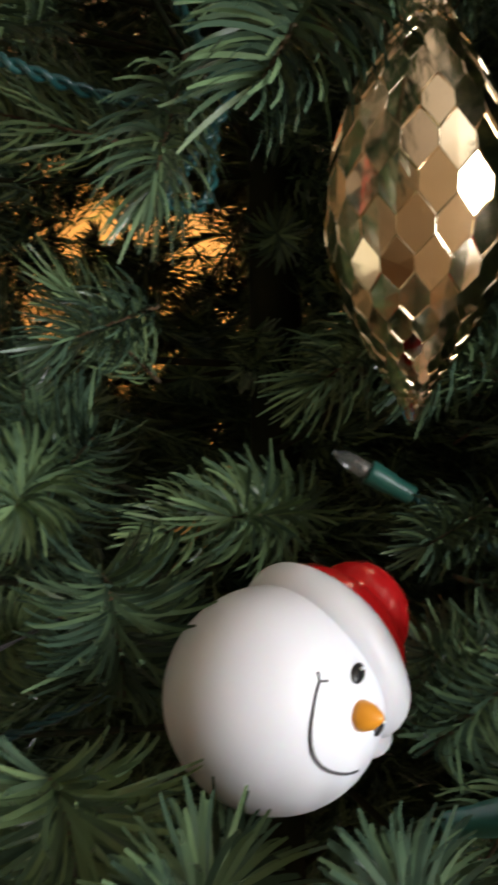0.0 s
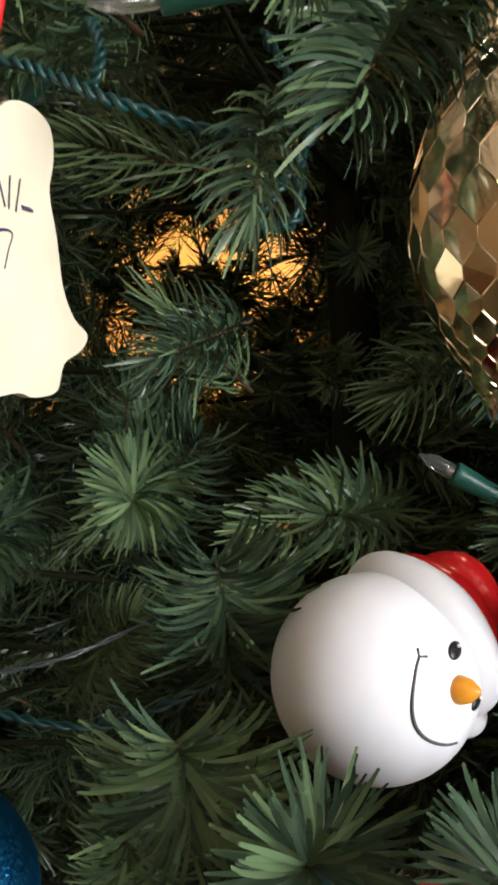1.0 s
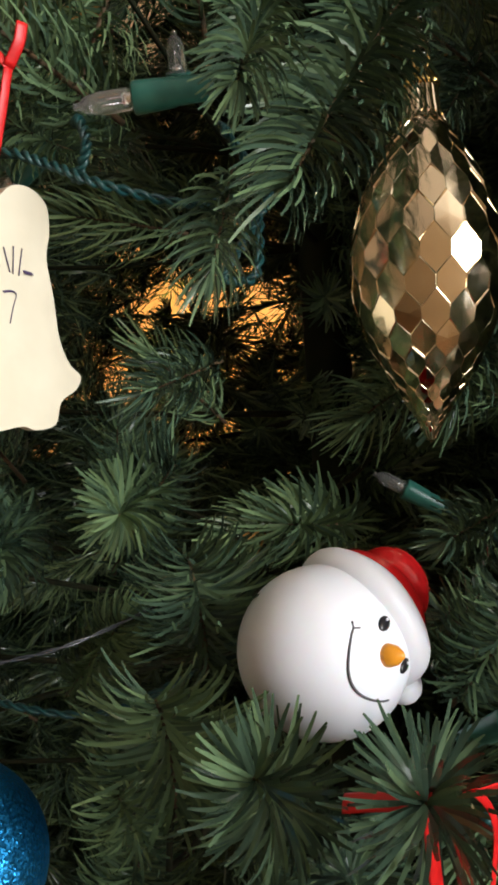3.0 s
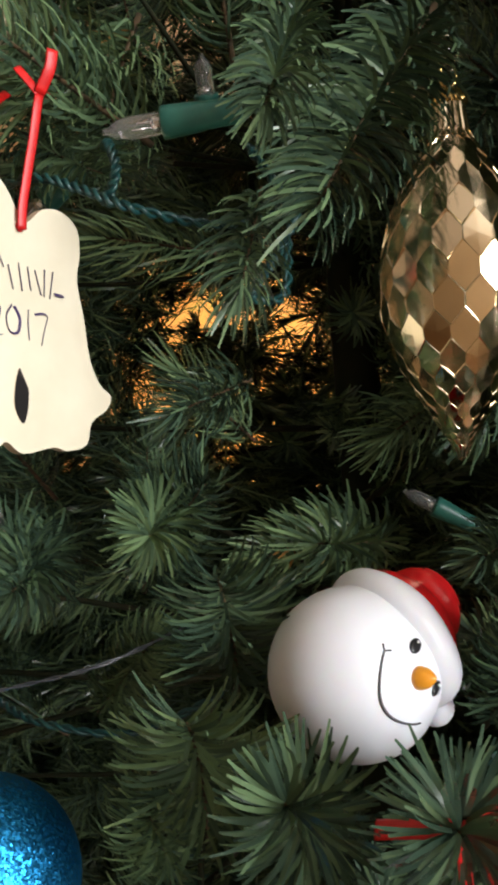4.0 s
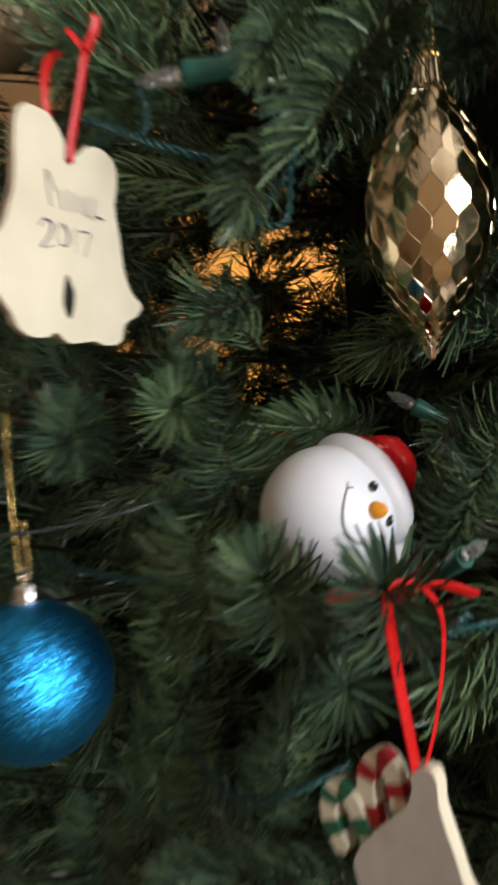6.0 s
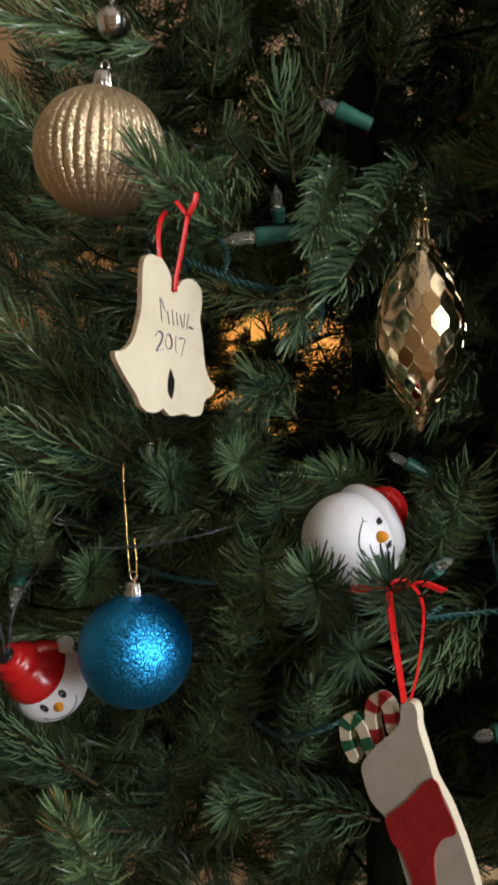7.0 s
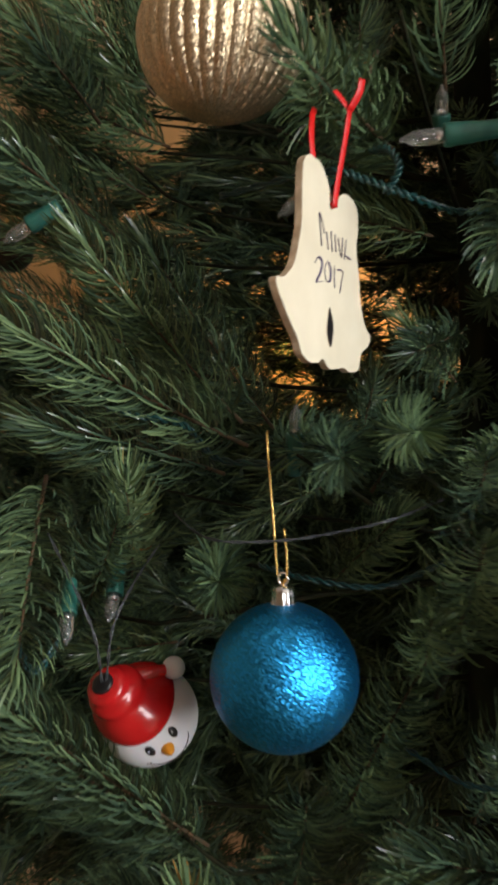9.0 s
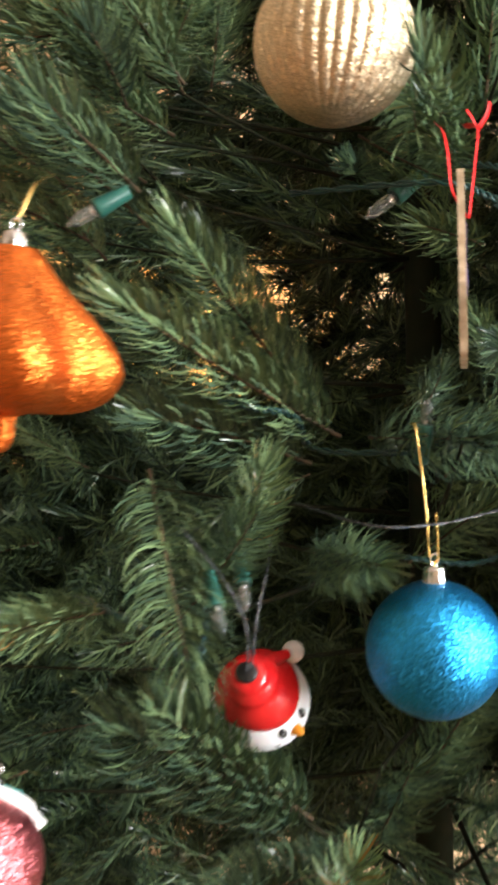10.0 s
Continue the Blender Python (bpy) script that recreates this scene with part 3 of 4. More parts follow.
def snowman(name, at, up, face, label, cuffed=True, size=1.0):
    U, F = Vector(up).normalized(), Vector(face).normalized()
    thing = empty(name, frame_of(U, U.cross(F), at) @ Matrix.Scale(size, 4), label, "ornament", "snowman heads on the tree")
    r = 0.0255
    v, f = ball(r, 0.98, 64, 40)
    mesh_ob("head", v, f, WHITE, thing)
    ring = [Vector((0.0180 * math.cos(a), 0.0180 * math.sin(a), 0.0170)) for a in np.linspace(0, math.tau, 49)]
    v, f = tube(ring, [0.0061 + 0.0002 * math.sin(5 * math.tau * i / 48) for i in range(49)], 20)
    if cuffed:
        mesh_ob("cuff", v, f, WHITE, thing, "thick moulded white hat cuff")
    fold = lambda a, u: 1 + 0.03 * math.sin(3 * a + 4 * u) * (1 - u)
    tall = [(0.0195, 0.0150), (0.0212, 0.0185), (0.0210, 0.0220), (0.0195, 0.0255), (0.0168, 0.0272), (0.0148, 0.0286), (0.0140, 0.0298), (0.0142, 0.0314), (0.0136, 0.0336),
            (0.0124, 0.0353), (0.0114, 0.0362), (0.0110, 0.0370), (0.0099, 0.0381), (0.0075, 0.0388), (0.0040, 0.0392), (0.0004, 0.0393)]
    bare = [(0.0212, 0.0120), (0.0222, 0.0140), (0.0212, 0.0180), (0.0182, 0.0225), (0.0155, 0.0252), (0.0142, 0.0268), (0.0139, 0.0280), (0.0142, 0.0300), (0.0134, 0.0322),
            (0.0116, 0.0340), (0.0104, 0.0350), (0.0102, 0.0362), (0.0095, 0.0378), (0.0072, 0.0388), (0.0040, 0.0392), (0.0004, 0.0393)]
    v, f = lathe(tall if cuffed else bare, 48, fold)
    slim = 0.94 if cuffed else 1.0
    tallness = 1.0 if cuffed else 1.16
    lean = lambda p: Vector((p[0] * slim - 0.12 * (p[2] - 0.0135), p[1] * slim - 0.06 * (p[2] - 0.0135), 0.0118 + (p[2] - 0.0118) * tallness))
    hat = mesh_ob("hat", [lean(p) for p in v], f, RED, thing, "glossy red folded hat")
    v, f = lathe([(0.0054, 0.0385), (0.0054, 0.0400), (0.0047, 0.0406), (0.0004, 0.0406)], 24)
    mesh_ob("plug", [lean(p) for p in v], f, BLACK, hat, "dark green socket plug")
    v, f = tube(glide([(0.004, 0, 0.0295), (0.011, 0, 0.0280), (0.0175, -0.001, 0.0250), (0.0245, -0.002, 0.0205)], 16), [(0.0080 if cuffed else 0.0062) - (0.0056 if cuffed else 0.0040) * k / 15 for k in range(16)], 16)
    mesh_ob("hat_tip", v, f, RED, hat)
    v, f = ball(0.0057, 1.0, 24, 16)
    mesh_ob("pompom", [Vector(p) + Vector((0.0258, -0.002, 0.0190)) for p in v], f, WHITE, thing, "white bobble of the hat")

    def on_face(x, zz, lift=0.0):
        return Vector((x, -math.sqrt(max(0, r * r - x * x - zz * zz)) - lift, zz))
    for sx in (-1, 1):
        c = on_face(0.0070 * sx, 0.0080)
        v, f = ball(1.0, 1.0, 20, 14)
        n = c.normalized()
        m = frame_of(n, (1, 0, 0), c) @ Matrix.Diagonal((0.0018, 0.0028, 0.0008, 1)) @ Matrix.Scale(1.0 if cuffed else 1.2, 4)
        eye = mesh_ob("eye", [m @ Vector(p) for p in v], f, BLACK, thing, "oval black painted eye")
        # the eye's highlight is modelled as a small white bead
        v, f = ball(0.00045, 1.0, 10, 8)
        mesh_ob("glint", [Vector(p) + c + n * 0.0007 + Vector((-0.0005, 0, 0.0008)) for p in v], f, WHITE, eye)
    c = on_face(0.0, 0.0035)
    v, f = lathe([(0.0033, -0.001), (0.0032, 0.0006), (0.0026, 0.0026), (0.0018, 0.0036), (0.0010, 0.0046), (0.0004, 0.0050), (0.0001, 0.0051)], 24)
    m = frame_of(c.normalized() + Vector((0.05, 0, 0.12)), (1, 0, 0), c)
    mesh_ob("nose", [m @ Vector(p) for p in v], f, ORANGE, thing, "orange carrot nose")
    arc = []
    for k in range(25):
        a = -1 + k / 12
        arc.append(on_face(0.0118 * a, -0.0012 - 0.0088 * math.cos(a * math.pi / 2) ** 0.8, 0.00005))
    v, f = tube(arc, [0.00030 + 0.00012 * math.sin(math.pi * k / 24) for k in range(25)], 8)
    nick = [on_face(-0.0132, -0.0002, 0.00005), on_face(-0.0118, -0.0012, 0.00005), on_face(-0.0108, 0.0004, 0.00005)]
    v, f = joined((v, f), tube(nick, 0.0003, 6))
    mesh_ob("smile", v, f, SMILE, thing, "thin grey painted smile")
    return thing


snowman("snowman_ornament", (0.0105, 0.182, 1.0706), (0.705, 0.598, 0.39), (0.695, -0.719, 0.12), "white snowman head with red hat lying on a branch")
snow_b = snowman("snowman_ornament", (-0.1885, 0.243, 0.9715), (-0.27, -0.70, 0.64), (0.58, -0.62, -0.50), "white snowman head with red hat hanging on its wire", False, 1.0)
tip = snow_b.matrix_world @ Vector((-0.0030, -0.002, 0.0448))
for pts in ([tip, (-0.203, 0.203, 1.022), (-0.213, 0.206, 1.045), (-0.230, 0.222, 1.068)], [tip + Vector((0.002, 0, 0.001)), (-0.196, 0.210, 1.024), (-0.188, 0.222, 1.043), (-0.180, 0.245, 1.058)]):
    a = glide(pts, 40)
    v, f = joined(*[tube([p + 0.0005 * Vector((math.cos(i * 0.55 + w), math.sin(i * 0.55 + w), 0)) for i, p in enumerate(a)], 0.00036, 6) for w in (0, math.pi)])
    mesh_ob("wire", [snow_b.matrix_world.inverted() @ Vector(p) for p in v], f, CLEAR_CABLE, snow_b, "thin twisted dark wire")


def finial(at_tip, at_top):
    """A faceted drop: rows of flat lozenge facets, fluted at the neck."""
    a, b = Vector(at_tip), Vector(at_top)
    L = (b - a).length
    thing = empty("finial_ornament", frame_of(b - a, (1, 0, 0), a), "champagne gold mirrored drop ornament with lozenge facets", "ornament")
    keys = [(0.0, 0.0018), (0.04, 0.0042), (0.065, 0.0058), (0.126, 0.0108), (0.22, 0.0185), (0.29, 0.0226), (0.36, 0.0256), (0.45, 0.0275), (0.53, 0.0276),
            (0.61, 0.0258), (0.70, 0.0224), (0.78, 0.0174), (0.85, 0.0116), (0.91, 0.0072), (0.96, 0.0061), (1.0, 0.0056)]
    hs, rs = np.array([k[0] for k in keys]), np.array([k[1] for k in keys])
    fine = np.linspace(0, 1, 401)
    rad = np.interp(fine, hs, rs)
    for _ in range(14):
        rad[1:-1] = (rad[:-2] + 2 * rad[1:-1] + rad[2:]) / 4
    radius = lambda h: float(np.interp(h, fine, rad))
    N = 16
    rows, h = [], 0.03
    while h < 0.90:
        rows.append(h)
        h += max(0.014, 0.42 * radius(h) / L)
    # lozenge cells in staggered rows, each a slightly raised flat with a narrow bevel
    verts, faces = [], []
    rows = [rows[0] - (rows[1] - rows[0])] + rows + [rows[-1] * 2 - rows[-2]]
    F = 0.22
    on = lambda th, h: Vector((radius(h) * math.cos(th), radius(h) * math.sin(th), h * L))
    for j in range(1, len(rows) - 1):
        up, down = rows[j + 1] - rows[j], rows[j] - rows[j - 1]
        for i in range(N):
            c = (i + 0.5 * (j % 2)) / N * math.tau
            w = math.pi / N
            rim = [on(c, rows[j] - (1 - F) * down), on(c + w, rows[j] - F * down), on(c + w, rows[j] + F * up), on(c, rows[j] + (1 - F) * up), on(c - w, rows[j] + F * up), on(c - w, rows[j] - F * down)]
            mid = sum(rim, Vector()) / 6
            n = (rim[2] - rim[5]).cross(rim[3] - rim[0]).normalized()
            n = n if n.dot(Vector((math.cos(c), math.sin(c), 0))) > 0 else -n
            wob = Vector((noise.random() - 0.5, noise.random() - 0.5, noise.random() - 0.5)) * 0.17
            n2 = (n + wob).normalized()
            lift = 0.002 * radius(rows[j])
            o = len(verts)
            verts += rim
            for q in rim:
                p = mid + (q - mid) * 0.95
                p = p - n2 * (p - mid).dot(n2) + n * lift
                verts.append(p)
            verts.append(mid + n * (lift + 0.003 * radius(rows[j])))
            for k in range(6):
                m2 = (k + 1) % 6
                faces.append((o + k, o + m2, o + 6 + m2, o + 6 + k))
                faces.append((o + 6 + k, o + 6 + m2, o + 12))
    v1 = (verts, faces)
    hi = rows[-2] - F * 0.5 * (rows[-1] - rows[-2])
    flute = lambda a, u: 1 + 0.04 * math.cos(N * a)
    v2 = lathe([(0.0003, -0.001)] + [(radius(h), h * L) for h in np.linspace(0.0, rows[1], 8)], 72, flute)
    v3 = lathe([(radius(h), h * L) for h in np.linspace(hi, 1.0, 10)], 72, flute)
    v, f = joined(v1, v2, v3)
    bm = bmesh.new()
    pts = [bm.verts.new(p) for p in v]
    for q in f:
        bm.faces.new([pts[i] for i in q])
    bmesh.ops.remove_doubles(bm, verts=bm.verts, dist=0.00002)
    part("body", bm, GOLD, thing, smooth=False)
    v, f = lathe([(0.0058, L - 0.001), (0.0066, L), (0.0064, L + 0.0012), (0.0060, L + 0.0016), (0.0045, L + 0.004), (0.003, L + 0.006), (0.0004, L + 0.0065)], 40, lambda a, u: 1 + 0.06 * math.cos(10 * a))
    cap = mesh_ob("cap", v, f, BRASS, thing, "scalloped brass cap")
    v, f = tube([Vector((0.003 * math.sin(q), 0, L + 0.0055 + 0.0045 * (1 - math.cos(q)))) for q in np.linspace(0, math.tau, 18)], 0.0005, 6)
    mesh_ob("eye", v, f, BRASS, cap)
    spring = [Vector((0.0016 * math.cos(q * 2.2), 0.0016 * math.sin(q * 2.2), L + 0.012 + 0.0009 * q)) for q in np.linspace(0, 14, 60)]
    v, f = tube(spring, 0.0004, 5)
    mesh_ob("hook", v, f, SILVER, thing, "coiled thin silver hanging wire")


finial((0.0535, 0.252, 1.126), (0.0585, 0.2605, 1.2545))


def round_ball(name, at, r, mat, cap_mat, label, ribs=0, lean=(0, 0, 1)):
    thing = empty(name, frame_of(lean, (1, 0, 0), at), label, "ornament")
    if ribs:
        seg, rings = ribs * 8, 56
        prof = [(max(1e-5, r * math.sin(math.pi * k / rings)), -r * math.cos(math.pi * k / rings)) for k in range(rings + 1)]
        v, f = lathe(prof, seg, lambda a, u: 1 + 0.050 * abs(math.sin(ribs * a / 2)) ** 0.7 * min(1, 5 * math.sin(math.pi * u)) - 0.012)
    else:
        v, f = ball(r, 1.0, 72, 44)
    mesh_ob("body", v, f, mat, thing)
    hook_cap(thing, r * 0.985, r * 0.165, cap_mat)
    return thing


blue = round_ball("ball_ornament", (-0.1140, 0.19, 1.0066), 0.0328, BLUE_GLITTER, SILVER, "blue glittered ball with silver cap on a gold hook", lean=(0.02, 0, 1))
round_ball("ball_ornament", (-0.139, 0.243, 1.3075), 0.0402, GOLD_GLITTER, SILVER, "champagne gold glittered ball with vertical ribs", ribs=34, lean=(0.12, -0.05, 1))
bi = blue.matrix_world.inverted()
line = [(-0.1125, 0.19, 1.0495), (-0.1135, 0.19, 1.0475), (-0.1155, 0.1905, 1.052), (-0.1165, 0.191, 1.075), (-0.1185, 0.196, 1.111), (-0.118, 0.204, 1.114)]
v1 = tube(glide(line, 40), 0.0006, 6)
v2 = tube(glide([(-0.1135, 0.19, 1.0475), (-0.1115, 0.19, 1.050), (-0.1112, 0.19, 1.060), (-0.1118, 0.1902, 1.072)], 20), 0.0006, 6)
v, f = joined(v1, v2)
mesh_ob("hook", [bi @ Vector(p) for p in v], f, BRASS, blue, "thin gold wire hook")

# orange glittered onion ornament, with lobes, and the ball below it
at = frame_of((0.13, 0, 1), (1, 0, 0), (-0.309, 0.19, 1.127))
thing = empty("onion_ornament", at, "orange glittered onion-shaped ornament with a silver cap", "ornament")
prof = [(0.0004, -0.018), (0.004, -0.016), (0.0062, -0.010), (0.006, -0.003), (0.010, 0.000), (0.028, 0.002), (0.040, 0.008), (0.0455, 0.017), (0.0455, 0.025), (0.041, 0.034),
        (0.033, 0.044), (0.0245, 0.053), (0.0175, 0.061), (0.0125, 0.067), (0.0095, 0.070)]
prof = [(p.x, p.z) for p in glide([(r, 0, z) for r, z in prof], 60)]
v, f = lathe([(max(0.0003, r), z) for r, z in prof], 96, lambda a, u: 1 + 0.115 * math.cos(6 * a + 3.0 * u) * math.sin(math.pi * u))
mesh_ob("body", v, f, ORANGE_GLITTER, thing)
hook_cap(thing, 0.069, 0.0055, SILVER)
v, f = tube(glide([(0, 0, 0.081), (0.006, 0.01, 0.10), (0.012, 0.05, 0.115)], 12), 0.0009, 6)
mesh_ob("cord", v, f, BRASS, thing, "pale hanging cord")

thing = round_ball("ball_ornament", (-0.331, 0.2, 0.925), 0.031, PINK_GLITTER, SILVER, "pink glittered ball with white and teal swirls", lean=(0.3, 0.3, 1))
for ang, mat in ((0.0, FRAME), (0.5, TEAL)):
    pts = [Vector((0.0315 * math.cos(q * 1.1 + ang) * math.sin(0.5 + q * 0.55), 0.0315 * math.sin(q * 1.1 + ang) * math.sin(0.5 + q * 0.55), 0.0315 * math.cos(0.5 + q * 0.55))) for q in np.linspace(-2.6, 3.6, 60)]
    v, f = tube(pts, 0.0042, 8, 0.5)
    mesh_ob("swirl", v, f, mat, thing, "raised painted swirl")

round_ball("ball_ornament", (-0.345, 0.490, 1.261), 0.0190, DARK_BALL, BRASS, "small dark bronze ball hanging against the lit wall")
round_ball("ball_ornament", (-0.152, 0.33, 1.425), 0.0125, SILVER, SILVER, "small shiny silver ball high in the tree", ribs=9)


def plate(outline, thick):
    """A sawn board from a smooth closed outline in x, z; front towards -y."""
    n = len(outline)
    verts = [(x, 0, z) for x, z in outline] + [(x, thick, z) for x, z in outline]
    return verts, [tuple(range(n)), tuple(range(2 * n - 1, n - 1, -1))], [(i, i + n, (i + 1) % n + n, (i + 1) % n) for i in range(n)]


def smooth_loop(points, n):
    p = points[-2:] + points + points[:2]
    q = glide([(x, 0, z) for x, z in p], (len(p) - 1) * n + 1)
    return [(v.x, v.z) for v in q[2 * n:-(1 * n) - n]][:len(points) * n]


def board(name, parent, outline, thick, face, edge, label="", y=0.0):
    v, caps, rim = plate(outline, thick)
    v = [(a, b + y, c) for a, b, c in v]
    me = bpy.data.meshes.new(name)
    me.from_pydata(v, [], caps + rim)
    me.materials.append(face), me.materials.append(edge)
    me.polygons.foreach_set("material_index", [0, 0] + [1] * len(rim))
    me.update()
    ob = new(name, me)
    ob.parent = parent
    if label:
        tagged(ob, label)
    return ob


# sawn figure of bare wood on a red ribbon
K = 0.000326 / 1.48
def plq(x, y):
    return ((x - 505) * K * 0.885 / 0.60 + 0.0045, (915 - y) * K * 0.975)


thing = empty("wooden_ornament", frame_of((0, 0, 1), (0.42, 0.907, 0), (-0.0900, 0.199, 1.1868)), "pale bare wooden cutout with handwriting on a red ribbon", "ornament")
shape = [(455, 701), (435, 722), (428, 780), (424, 840), (412, 890), (398, 930), (372, 958), (352, 962), (355, 985), (380, 1035), (402, 1072), (412, 1100), (432, 1116), (458, 1116), (472, 1108),
         (492, 1128), (535, 1124), (555, 1132), (585, 1126), (597, 1090), (622, 1072), (632, 1050), (615, 1028), (602, 985), (598, 920), (592, 860), (600, 815), (598, 772),
         (575, 751), (548, 754), (524, 778), (512, 760), (500, 730), (482, 706)]
body = board("board", thing, smooth_loop([plq(*p) for p in shape], 4), 0.0034, WOOD, WOOD_EDGE)
slit_dark = smooth_loop([plq(*p) for p in ((497, 1000), (488, 1030), (486, 1060), (495, 1083), (503, 1062), (506, 1030))], 4)
# a black plate gives the dark of the opening; nothing is cut through
board("slit_dark", body, slit_dark, 0.0039, BLACK, WOOD_EDGE, "black plate for the dark inside a narrow sawn opening", y=-0.00025)
# the name as plain strokes, the year in figures
for x0, y0, x1, y1 in ((474, 812, 478, 878), (478, 814, 488, 850), (494, 846, 498, 882), (508, 842, 510, 884), (520, 846, 522, 882), (530, 850, 536, 888), (544, 848, 540, 890), (556, 850, 548, 892), (555, 884, 567, 886)):
    (a, b), (c, d) = plq(x0, y0), plq(x1, y1)
    v, f = tube([Vector((a, -0.0001, b)), Vector(((a + c) / 2, -0.0001, (b + d) / 2)), Vector((c, -0.0001, d))], 0.0009 if x0 != 555 else 0.0013, 8, 0.2)
    mesh_ob("ink_stroke", v, f, INK, body, "dark purple pen stroke")


# the year, written with a pen
YEAR = (("two", ((458, 916), (466, 904), (476, 910), (472, 930), (458, 954), (478, 950))), ("nought", ((494, 906), (486, 922), (488, 944), (498, 946), (502, 926), (496, 908))),
        ("one", ((516, 912), (514, 934), (514, 958))), ("seven", ((524, 918), (536, 916), (542, 922), (536, 942), (530, 966))))
for digit, pts in YEAR:
    v, f = tube(glide([(plq(x, y)[0], -0.0001, plq(x, y)[1]) for x, y in pts], 20), 0.00075, 8, 0.2)
    mesh_ob("written_" + digit, v, f, INK, body, "dark purple pen figure of the year 2017")
inv = thing.matrix_world.inverted()
for pts in ([(-0.0855, 0.204, 1.213), (-0.0842, 0.204, 1.222), (-0.080, 0.207, 1.243), (-0.0775, 0.210, 1.258), (-0.079, 0.222, 1.262)],
            [(-0.0855, 0.205, 1.213), (-0.093, 0.206, 1.226), (-0.0948, 0.206, 1.243), (-0.0945, 0.212, 1.256), (-0.0935, 0.224, 1.264)]):
    v, f = ribbon(pts, 0.0016)
    mesh_ob("ribbon", [inv @ Vector(p) for p in v], f, RIBBON, thing, "red satin hanging ribbon")
v, f = joined(ribbon([(-0.0775, 0.209, 1.257), (-0.073, 0.208, 1.264), (-0.0715, 0.208, 1.270)], 0.0020, 10), ribbon([(-0.0775, 0.209, 1.257), (-0.081, 0.208, 1.262), (-0.084, 0.208, 1.266)], 0.0016, 10))
mesh_ob("knot", [inv @ Vector(p) for p in v], f, RIBBON, thing, "tied ribbon ends")

# painted wooden stocking with two canes
S = 0.000276
def stk(x, y):
    return ((x - 757) * S / 0.86, (1275 - y) * S)


thing = empty("stocking_ornament", frame_of((0, 0, 1), (0.86, -0.5, 0), (0.0385, 0.128, 0.998)), "painted wooden Christmas stocking hanging from a red ribbon", "ornament")
outline = [(747, 1275), (768, 1273), (775, 1290), (776, 1315), (790, 1365), (800, 1400), (822, 1440), (850, 1520), (868, 1600), (866, 1680), (845, 1715), (795, 1730), (740, 1728), (700, 1712),
           (688, 1690), (700, 1665), (740, 1650), (752, 1620), (738, 1560), (720, 1500), (690, 1470), (676, 1430), (676, 1402), (705, 1360), (738, 1325), (747, 1300)]
body = board("board", thing, smooth_loop([stk(*p) for p in outline], 3), 0.0060, GREY_PAINT, WOOD)
leg = [(714, 1496), (752, 1452), (797, 1398), (818, 1440), (834, 1482), (812, 1500), (797, 1535), (800, 1590), (812, 1640), (795, 1665), (765, 1640), (758, 1590), (742, 1548), (724, 1530)]
board("painted_leg", body, smooth_loop([stk(*p) for p in leg], 3), 0.0010, RED_PAINT, RED_PAINT, "dark red painted leg", y=-0.0006)
def band_outline(line, half):
    """The outline of a flat band of one width along a line in x, z, with rounded ends."""
    left, right = [], []
    for i, p in enumerate(line):
        d = (line[min(i + 1, len(line) - 1)] - line[max(i - 1, 0)]).normalized()
        side = Vector((d.z, 0, -d.x)) * half
        left.append((p.x + side.x, p.z + side.z)), right.append((p.x - side.x, p.z - side.z))
    d = (line[-1] - line[-2]).normalized() * half * 0.6
    return left + [(line[-1].x + d.x, line[-1].z + d.z)] + right[::-1]


for name, mat, turn, pts in (("red", RED_PAINT, 0.0016, ((701, 1391), (694, 1353), (689, 1319), (694, 1291), (706, 1279), (719, 1289), (725, 1313), (728, 1335))),
                             ("green", GREEN_PAINT, 0.0006, ((697, 1397), (685, 1367), (675, 1341), (662, 1327), (649, 1331), (643, 1353), (648, 1379), (659, 1401)))):
    line = glide([(stk(x, y)[0], 0, stk(x, y)[1]) for x, y in pts], 41)
    cane = board("candy_cane", thing, band_outline(line, 0.0031), 0.0058, WOOD, WOOD, "white wooden cane with %s bands" % name, y=turn)
    for q in (4, 14, 23, 32):
        board("stripe", cane, band_outline(line[q:q + 5], 0.00325)[:-6] + band_outline(line[q:q + 5], 0.00325)[-5:], 0.0054, mat, mat, "painted %s band" % name, y=turn - 0.0003)
inv = thing.matrix_world.inverted()
for pts, h in (([(0.0375, 0.126, 0.999), (0.036, 0.122, 1.012), (0.0335, 0.116, 1.034), (0.032, 0.108, 1.055), (0.033, 0.106, 1.062)], 0.0023),
               ([(0.0405, 0.129, 0.999), (0.044, 0.128, 1.012), (0.0475, 0.126, 1.035), (0.047, 0.120, 1.050), (0.041, 0.112, 1.060), (0.033, 0.106, 1.062)], 0.0010),
               ([(0.033, 0.106, 1.060), (0.024, 0.112, 1.058), (0.014, 0.116, 1.056)], 0.0024), ([(0.041, 0.110, 1.060), (0.049, 0.118, 1.058), (0.058, 0.126, 1.053)], 0.0022)):
    v, f = ribbon(pts, h)
    mesh_ob("ribbon", [inv @ Vector(p) for p in v], f, RIBBON, thing, "red satin hanging ribbon")


# ---- the light string ----
string = empty("light_string", Matrix.Translation((0, 0, 0)), "unlit green fairy light string wound through the tree", "fairy lights")


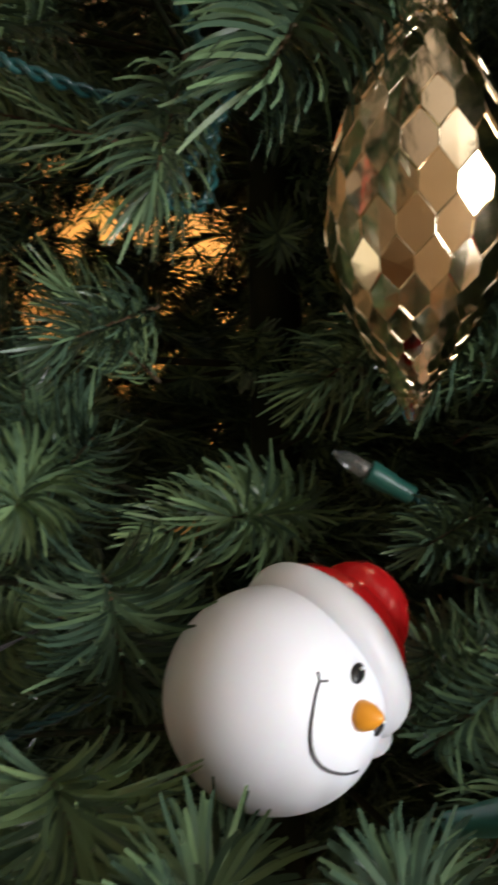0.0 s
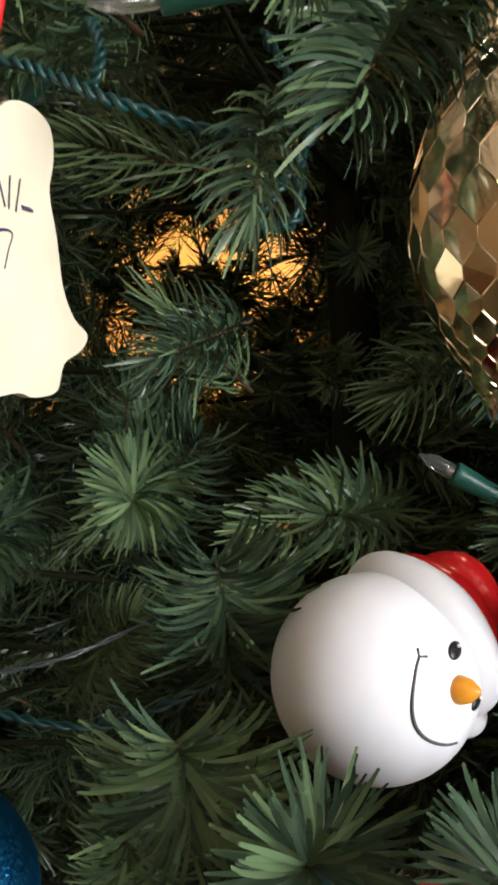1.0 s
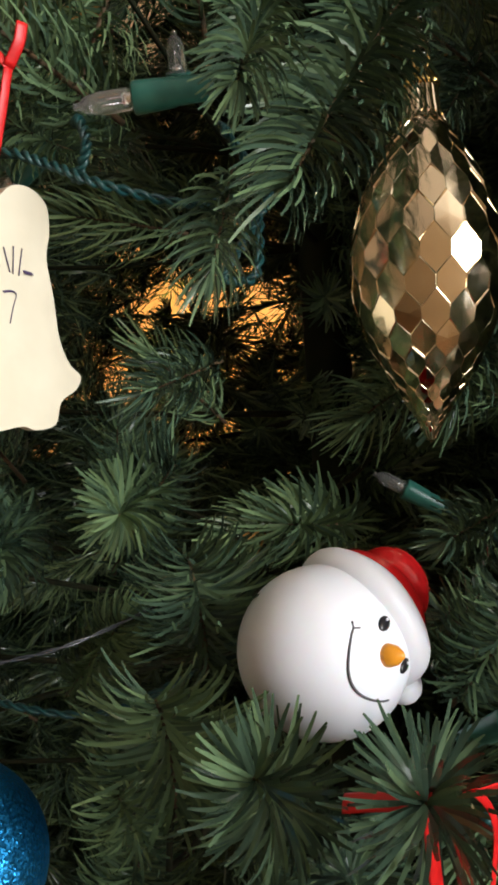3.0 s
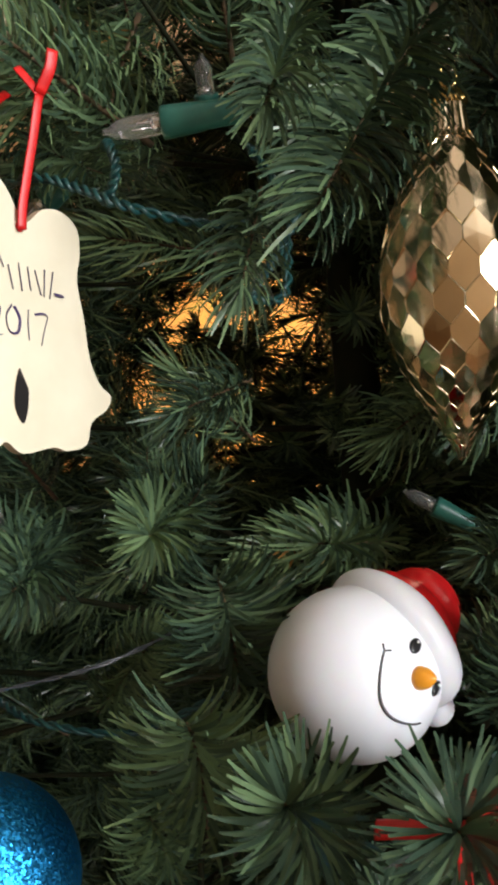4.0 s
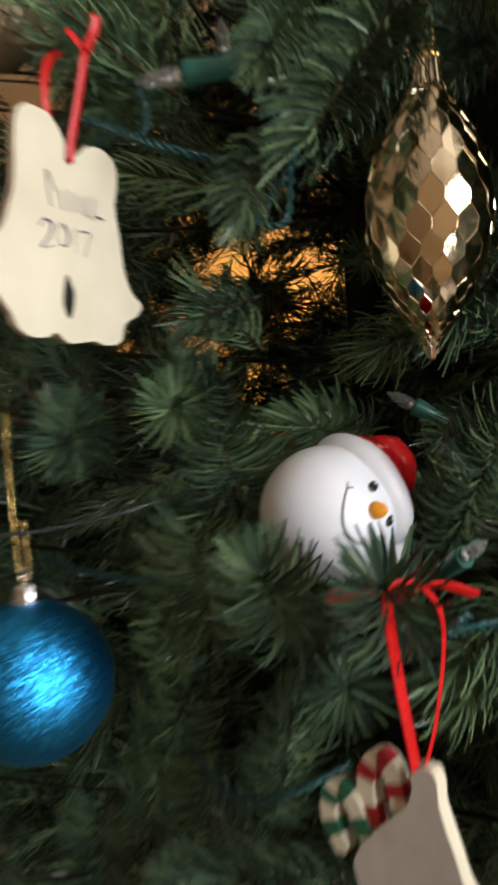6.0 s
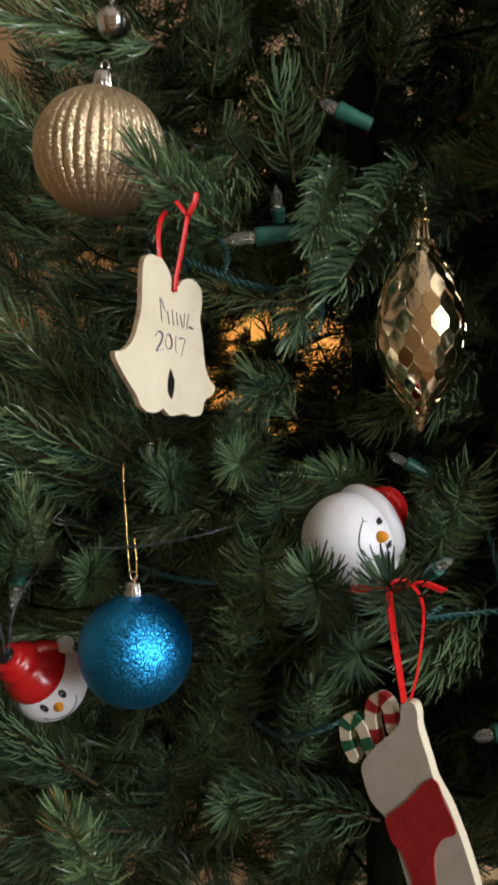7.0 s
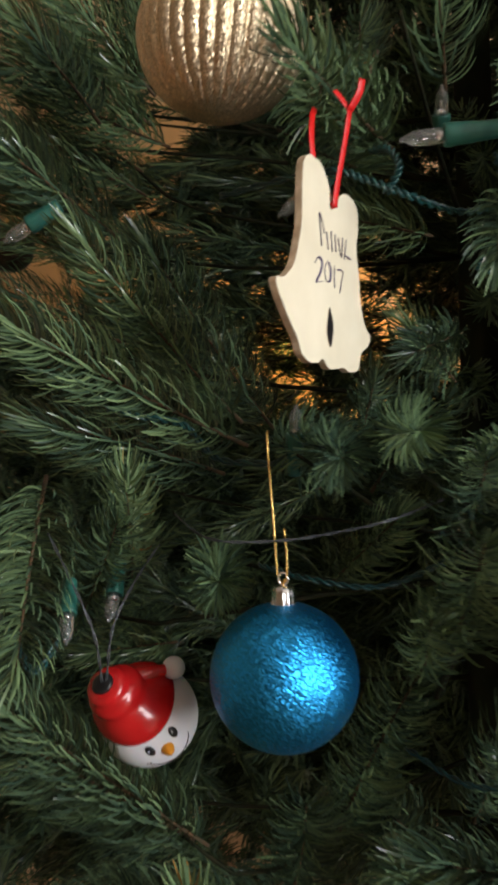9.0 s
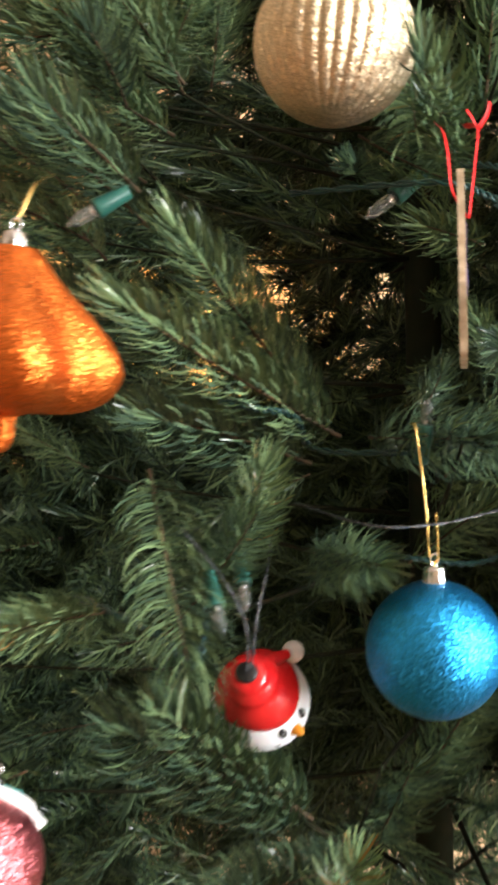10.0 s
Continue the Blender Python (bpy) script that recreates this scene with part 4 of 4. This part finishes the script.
def mini_light(tip_at, joint, tail, size=1.0):
    t, j, e = Vector(tip_at), Vector(joint), Vector(tail)
    d = (t - j)
    L = d.length
    back = (e - j).length
    m = frame_of(d, (0.3, 0.2, 1), j)
    r = 0.0036 * size
    v, f = lathe([(r * 1.0, -back), (r * 1.05, -back * 0.96), (r * 1.12, -back * 0.55), (r * 1.2, -back * 0.5), (r * 1.34, -back * 0.12), (r * 1.36, -0.0006), (r * 1.25, 0.0), (r * 0.9, -0.001)], 24,
                 lambda a, u: 1 + 0.05 * (abs(math.cos(a)) > 0.93))
    sock = mesh_ob("socket", [m @ Vector(p) for p in v], f, SOCKET, string, "dark green plastic lamp socket")
    v, f = lathe([(r * 0.85, -0.0005), (r * 0.95, L * 0.1), (r * 0.95, L * 0.55), (r * 0.72, L * 0.78), (r * 0.34, L * 0.88), (r * 0.28, L * 0.94), (r * 0.3, L * 0.98), (0.0002, L)], 24)
    mesh_ob("bulb", [m @ Vector(p) for p in v], f, GLASS, sock, "clear unlit glass bulb")
    v, f = joined(tube([Vector((0.0008, 0, 0)), Vector((0.0008, 0, L * 0.4)), Vector((-0.0006, 0, L * 0.5)), Vector((-0.0008, 0, 0))], 0.0002, 5), lathe([(r * 0.5, -0.0002), (r * 0.45, L * 0.15), (0.0003, L * 0.2)], 10))
    mesh_ob("filament", [m @ Vector(p) for p in v], f, SILVER, sock, "thin metal filament")


mini_light((-0.0565, 0.204, 1.2405), (-0.037, 0.204, 1.2415), (-0.012, 0.208, 1.2390), 1.05)
mini_light((-0.031, 0.262, 1.284), (-0.031, 0.268, 1.271), (-0.031, 0.272, 1.263))
mini_light((-0.002, 0.262, 1.334), (0.009, 0.262, 1.328), (0.028, 0.264, 1.314), 1.1)
mini_light((0.0335, 0.290, 1.1115), (0.0455, 0.290, 1.1045), (0.061, 0.292, 1.0965), 0.85)
mini_light((-0.106, 0.210, 1.126), (-0.107, 0.212, 1.113), (-0.108, 0.225, 1.098), 0.9)
mini_light((-0.277, 0.300, 1.226), (-0.261, 0.300, 1.235), (-0.243, 0.302, 1.246), 1.15)
mini_light((-0.215, 0.197, 1.019), (-0.2165, 0.206, 1.031), (-0.217, 0.224, 1.034), 0.95)
mini_light((-0.200, 0.217, 1.025), (-0.1995, 0.226, 1.036), (-0.199, 0.244, 1.039), 0.95)
mini_light((-0.116, 0.270, 1.225), (-0.099, 0.270, 1.237), (-0.080, 0.272, 1.247), 1.1)
mini_light((0.076, 0.200, 0.955), (0.087, 0.202, 0.957), (0.104, 0.206, 0.962), 1.0)
mini_light((0.063, 0.142, 1.066), (0.057, 0.150, 1.060), (0.053, 0.168, 1.054), 0.75)


def cable(points, n, turns, mat, r=0.0009, gap=0.0011, label="twisted green lamp cable"):
    a = glide(points, n)
    pieces = []
    for w in (0.0, math.pi):
        line = []
        for i, p in enumerate(a):
            d = (a[min(i + 1, n - 1)] - a[max(i - 1, 0)]).normalized()
            s = d.cross(Vector((0.2, 1, 0.1))).normalized()
            q = i / n * turns * math.tau + w
            line.append(p + gap * (s * math.cos(q) + d.cross(s) * math.sin(q)))
        pieces.append(tube(line, r, 6))
    v, f = joined(*pieces)
    mesh_ob("cable", v, f, mat, string, label)


cable([(-0.150, 0.30, 1.245), (-0.092, 0.230, 1.236), (-0.070, 0.220, 1.228), (-0.051, 0.218, 1.219), (-0.026, 0.238, 1.215), (-0.004, 0.250, 1.222), (-0.012, 0.222, 1.2365)], 130, 16, CABLE)
cable([(-0.062, 0.222, 1.222), (-0.056, 0.216, 1.232), (-0.060, 0.225, 1.243), (-0.068, 0.25, 1.25)], 60, 6, CABLE)
cable([(-0.004, 0.250, 1.222), (0.004, 0.245, 1.230), (-0.001, 0.242, 1.212), (-0.012, 0.240, 1.196), (-0.018, 0.246, 1.190), (-0.006, 0.252, 1.190), (-0.004, 0.27, 1.215)], 100, 12, CABLE)
cable([(0.062, 0.292, 1.095), (0.072, 0.285, 1.088), (0.085, 0.26, 1.080), (0.095, 0.24, 1.05), (0.104, 0.206, 0.962)], 90, 10, CABLE)
cable([(0.058, 0.160, 1.038), (0.050, 0.150, 1.034), (0.066, 0.175, 1.030), (0.095, 0.195, 1.028)], 70, 8, CABLE)
cable([(-0.205, 0.247, 1.128), (-0.185, 0.236, 1.123), (-0.165, 0.246, 1.118), (-0.150, 0.26, 1.100), (-0.108, 0.225, 1.098)], 90, 9, CABLE)
cable([(-0.170, 0.235, 1.075), (-0.145, 0.19, 1.068), (-0.115, 0.186, 1.067), (-0.088, 0.189, 1.070), (-0.065, 0.192, 1.0745), (-0.04, 0.22, 1.08)], 80, 7, CLEAR_CABLE, 0.00036, 0.0004, "thin twisted grey wire")
cable([(-0.130, 0.250, 1.046), (-0.105, 0.232, 1.042), (-0.070, 0.230, 1.038), (-0.035, 0.235, 1.05)], 70, 9, CABLE, 0.0008, 0.0009)
cable([(-0.217, 0.224, 1.034), (-0.228, 0.195, 1.008), (-0.245, 0.21, 1.02), (-0.28, 0.26, 1.03)], 60, 7, CABLE)
cable([(0.012, 0.20, 0.968), (-0.010, 0.185, 0.963), (-0.035, 0.195, 0.957), (-0.06, 0.23, 0.96)], 60, 7, CABLE, 0.0007, 0.0009)
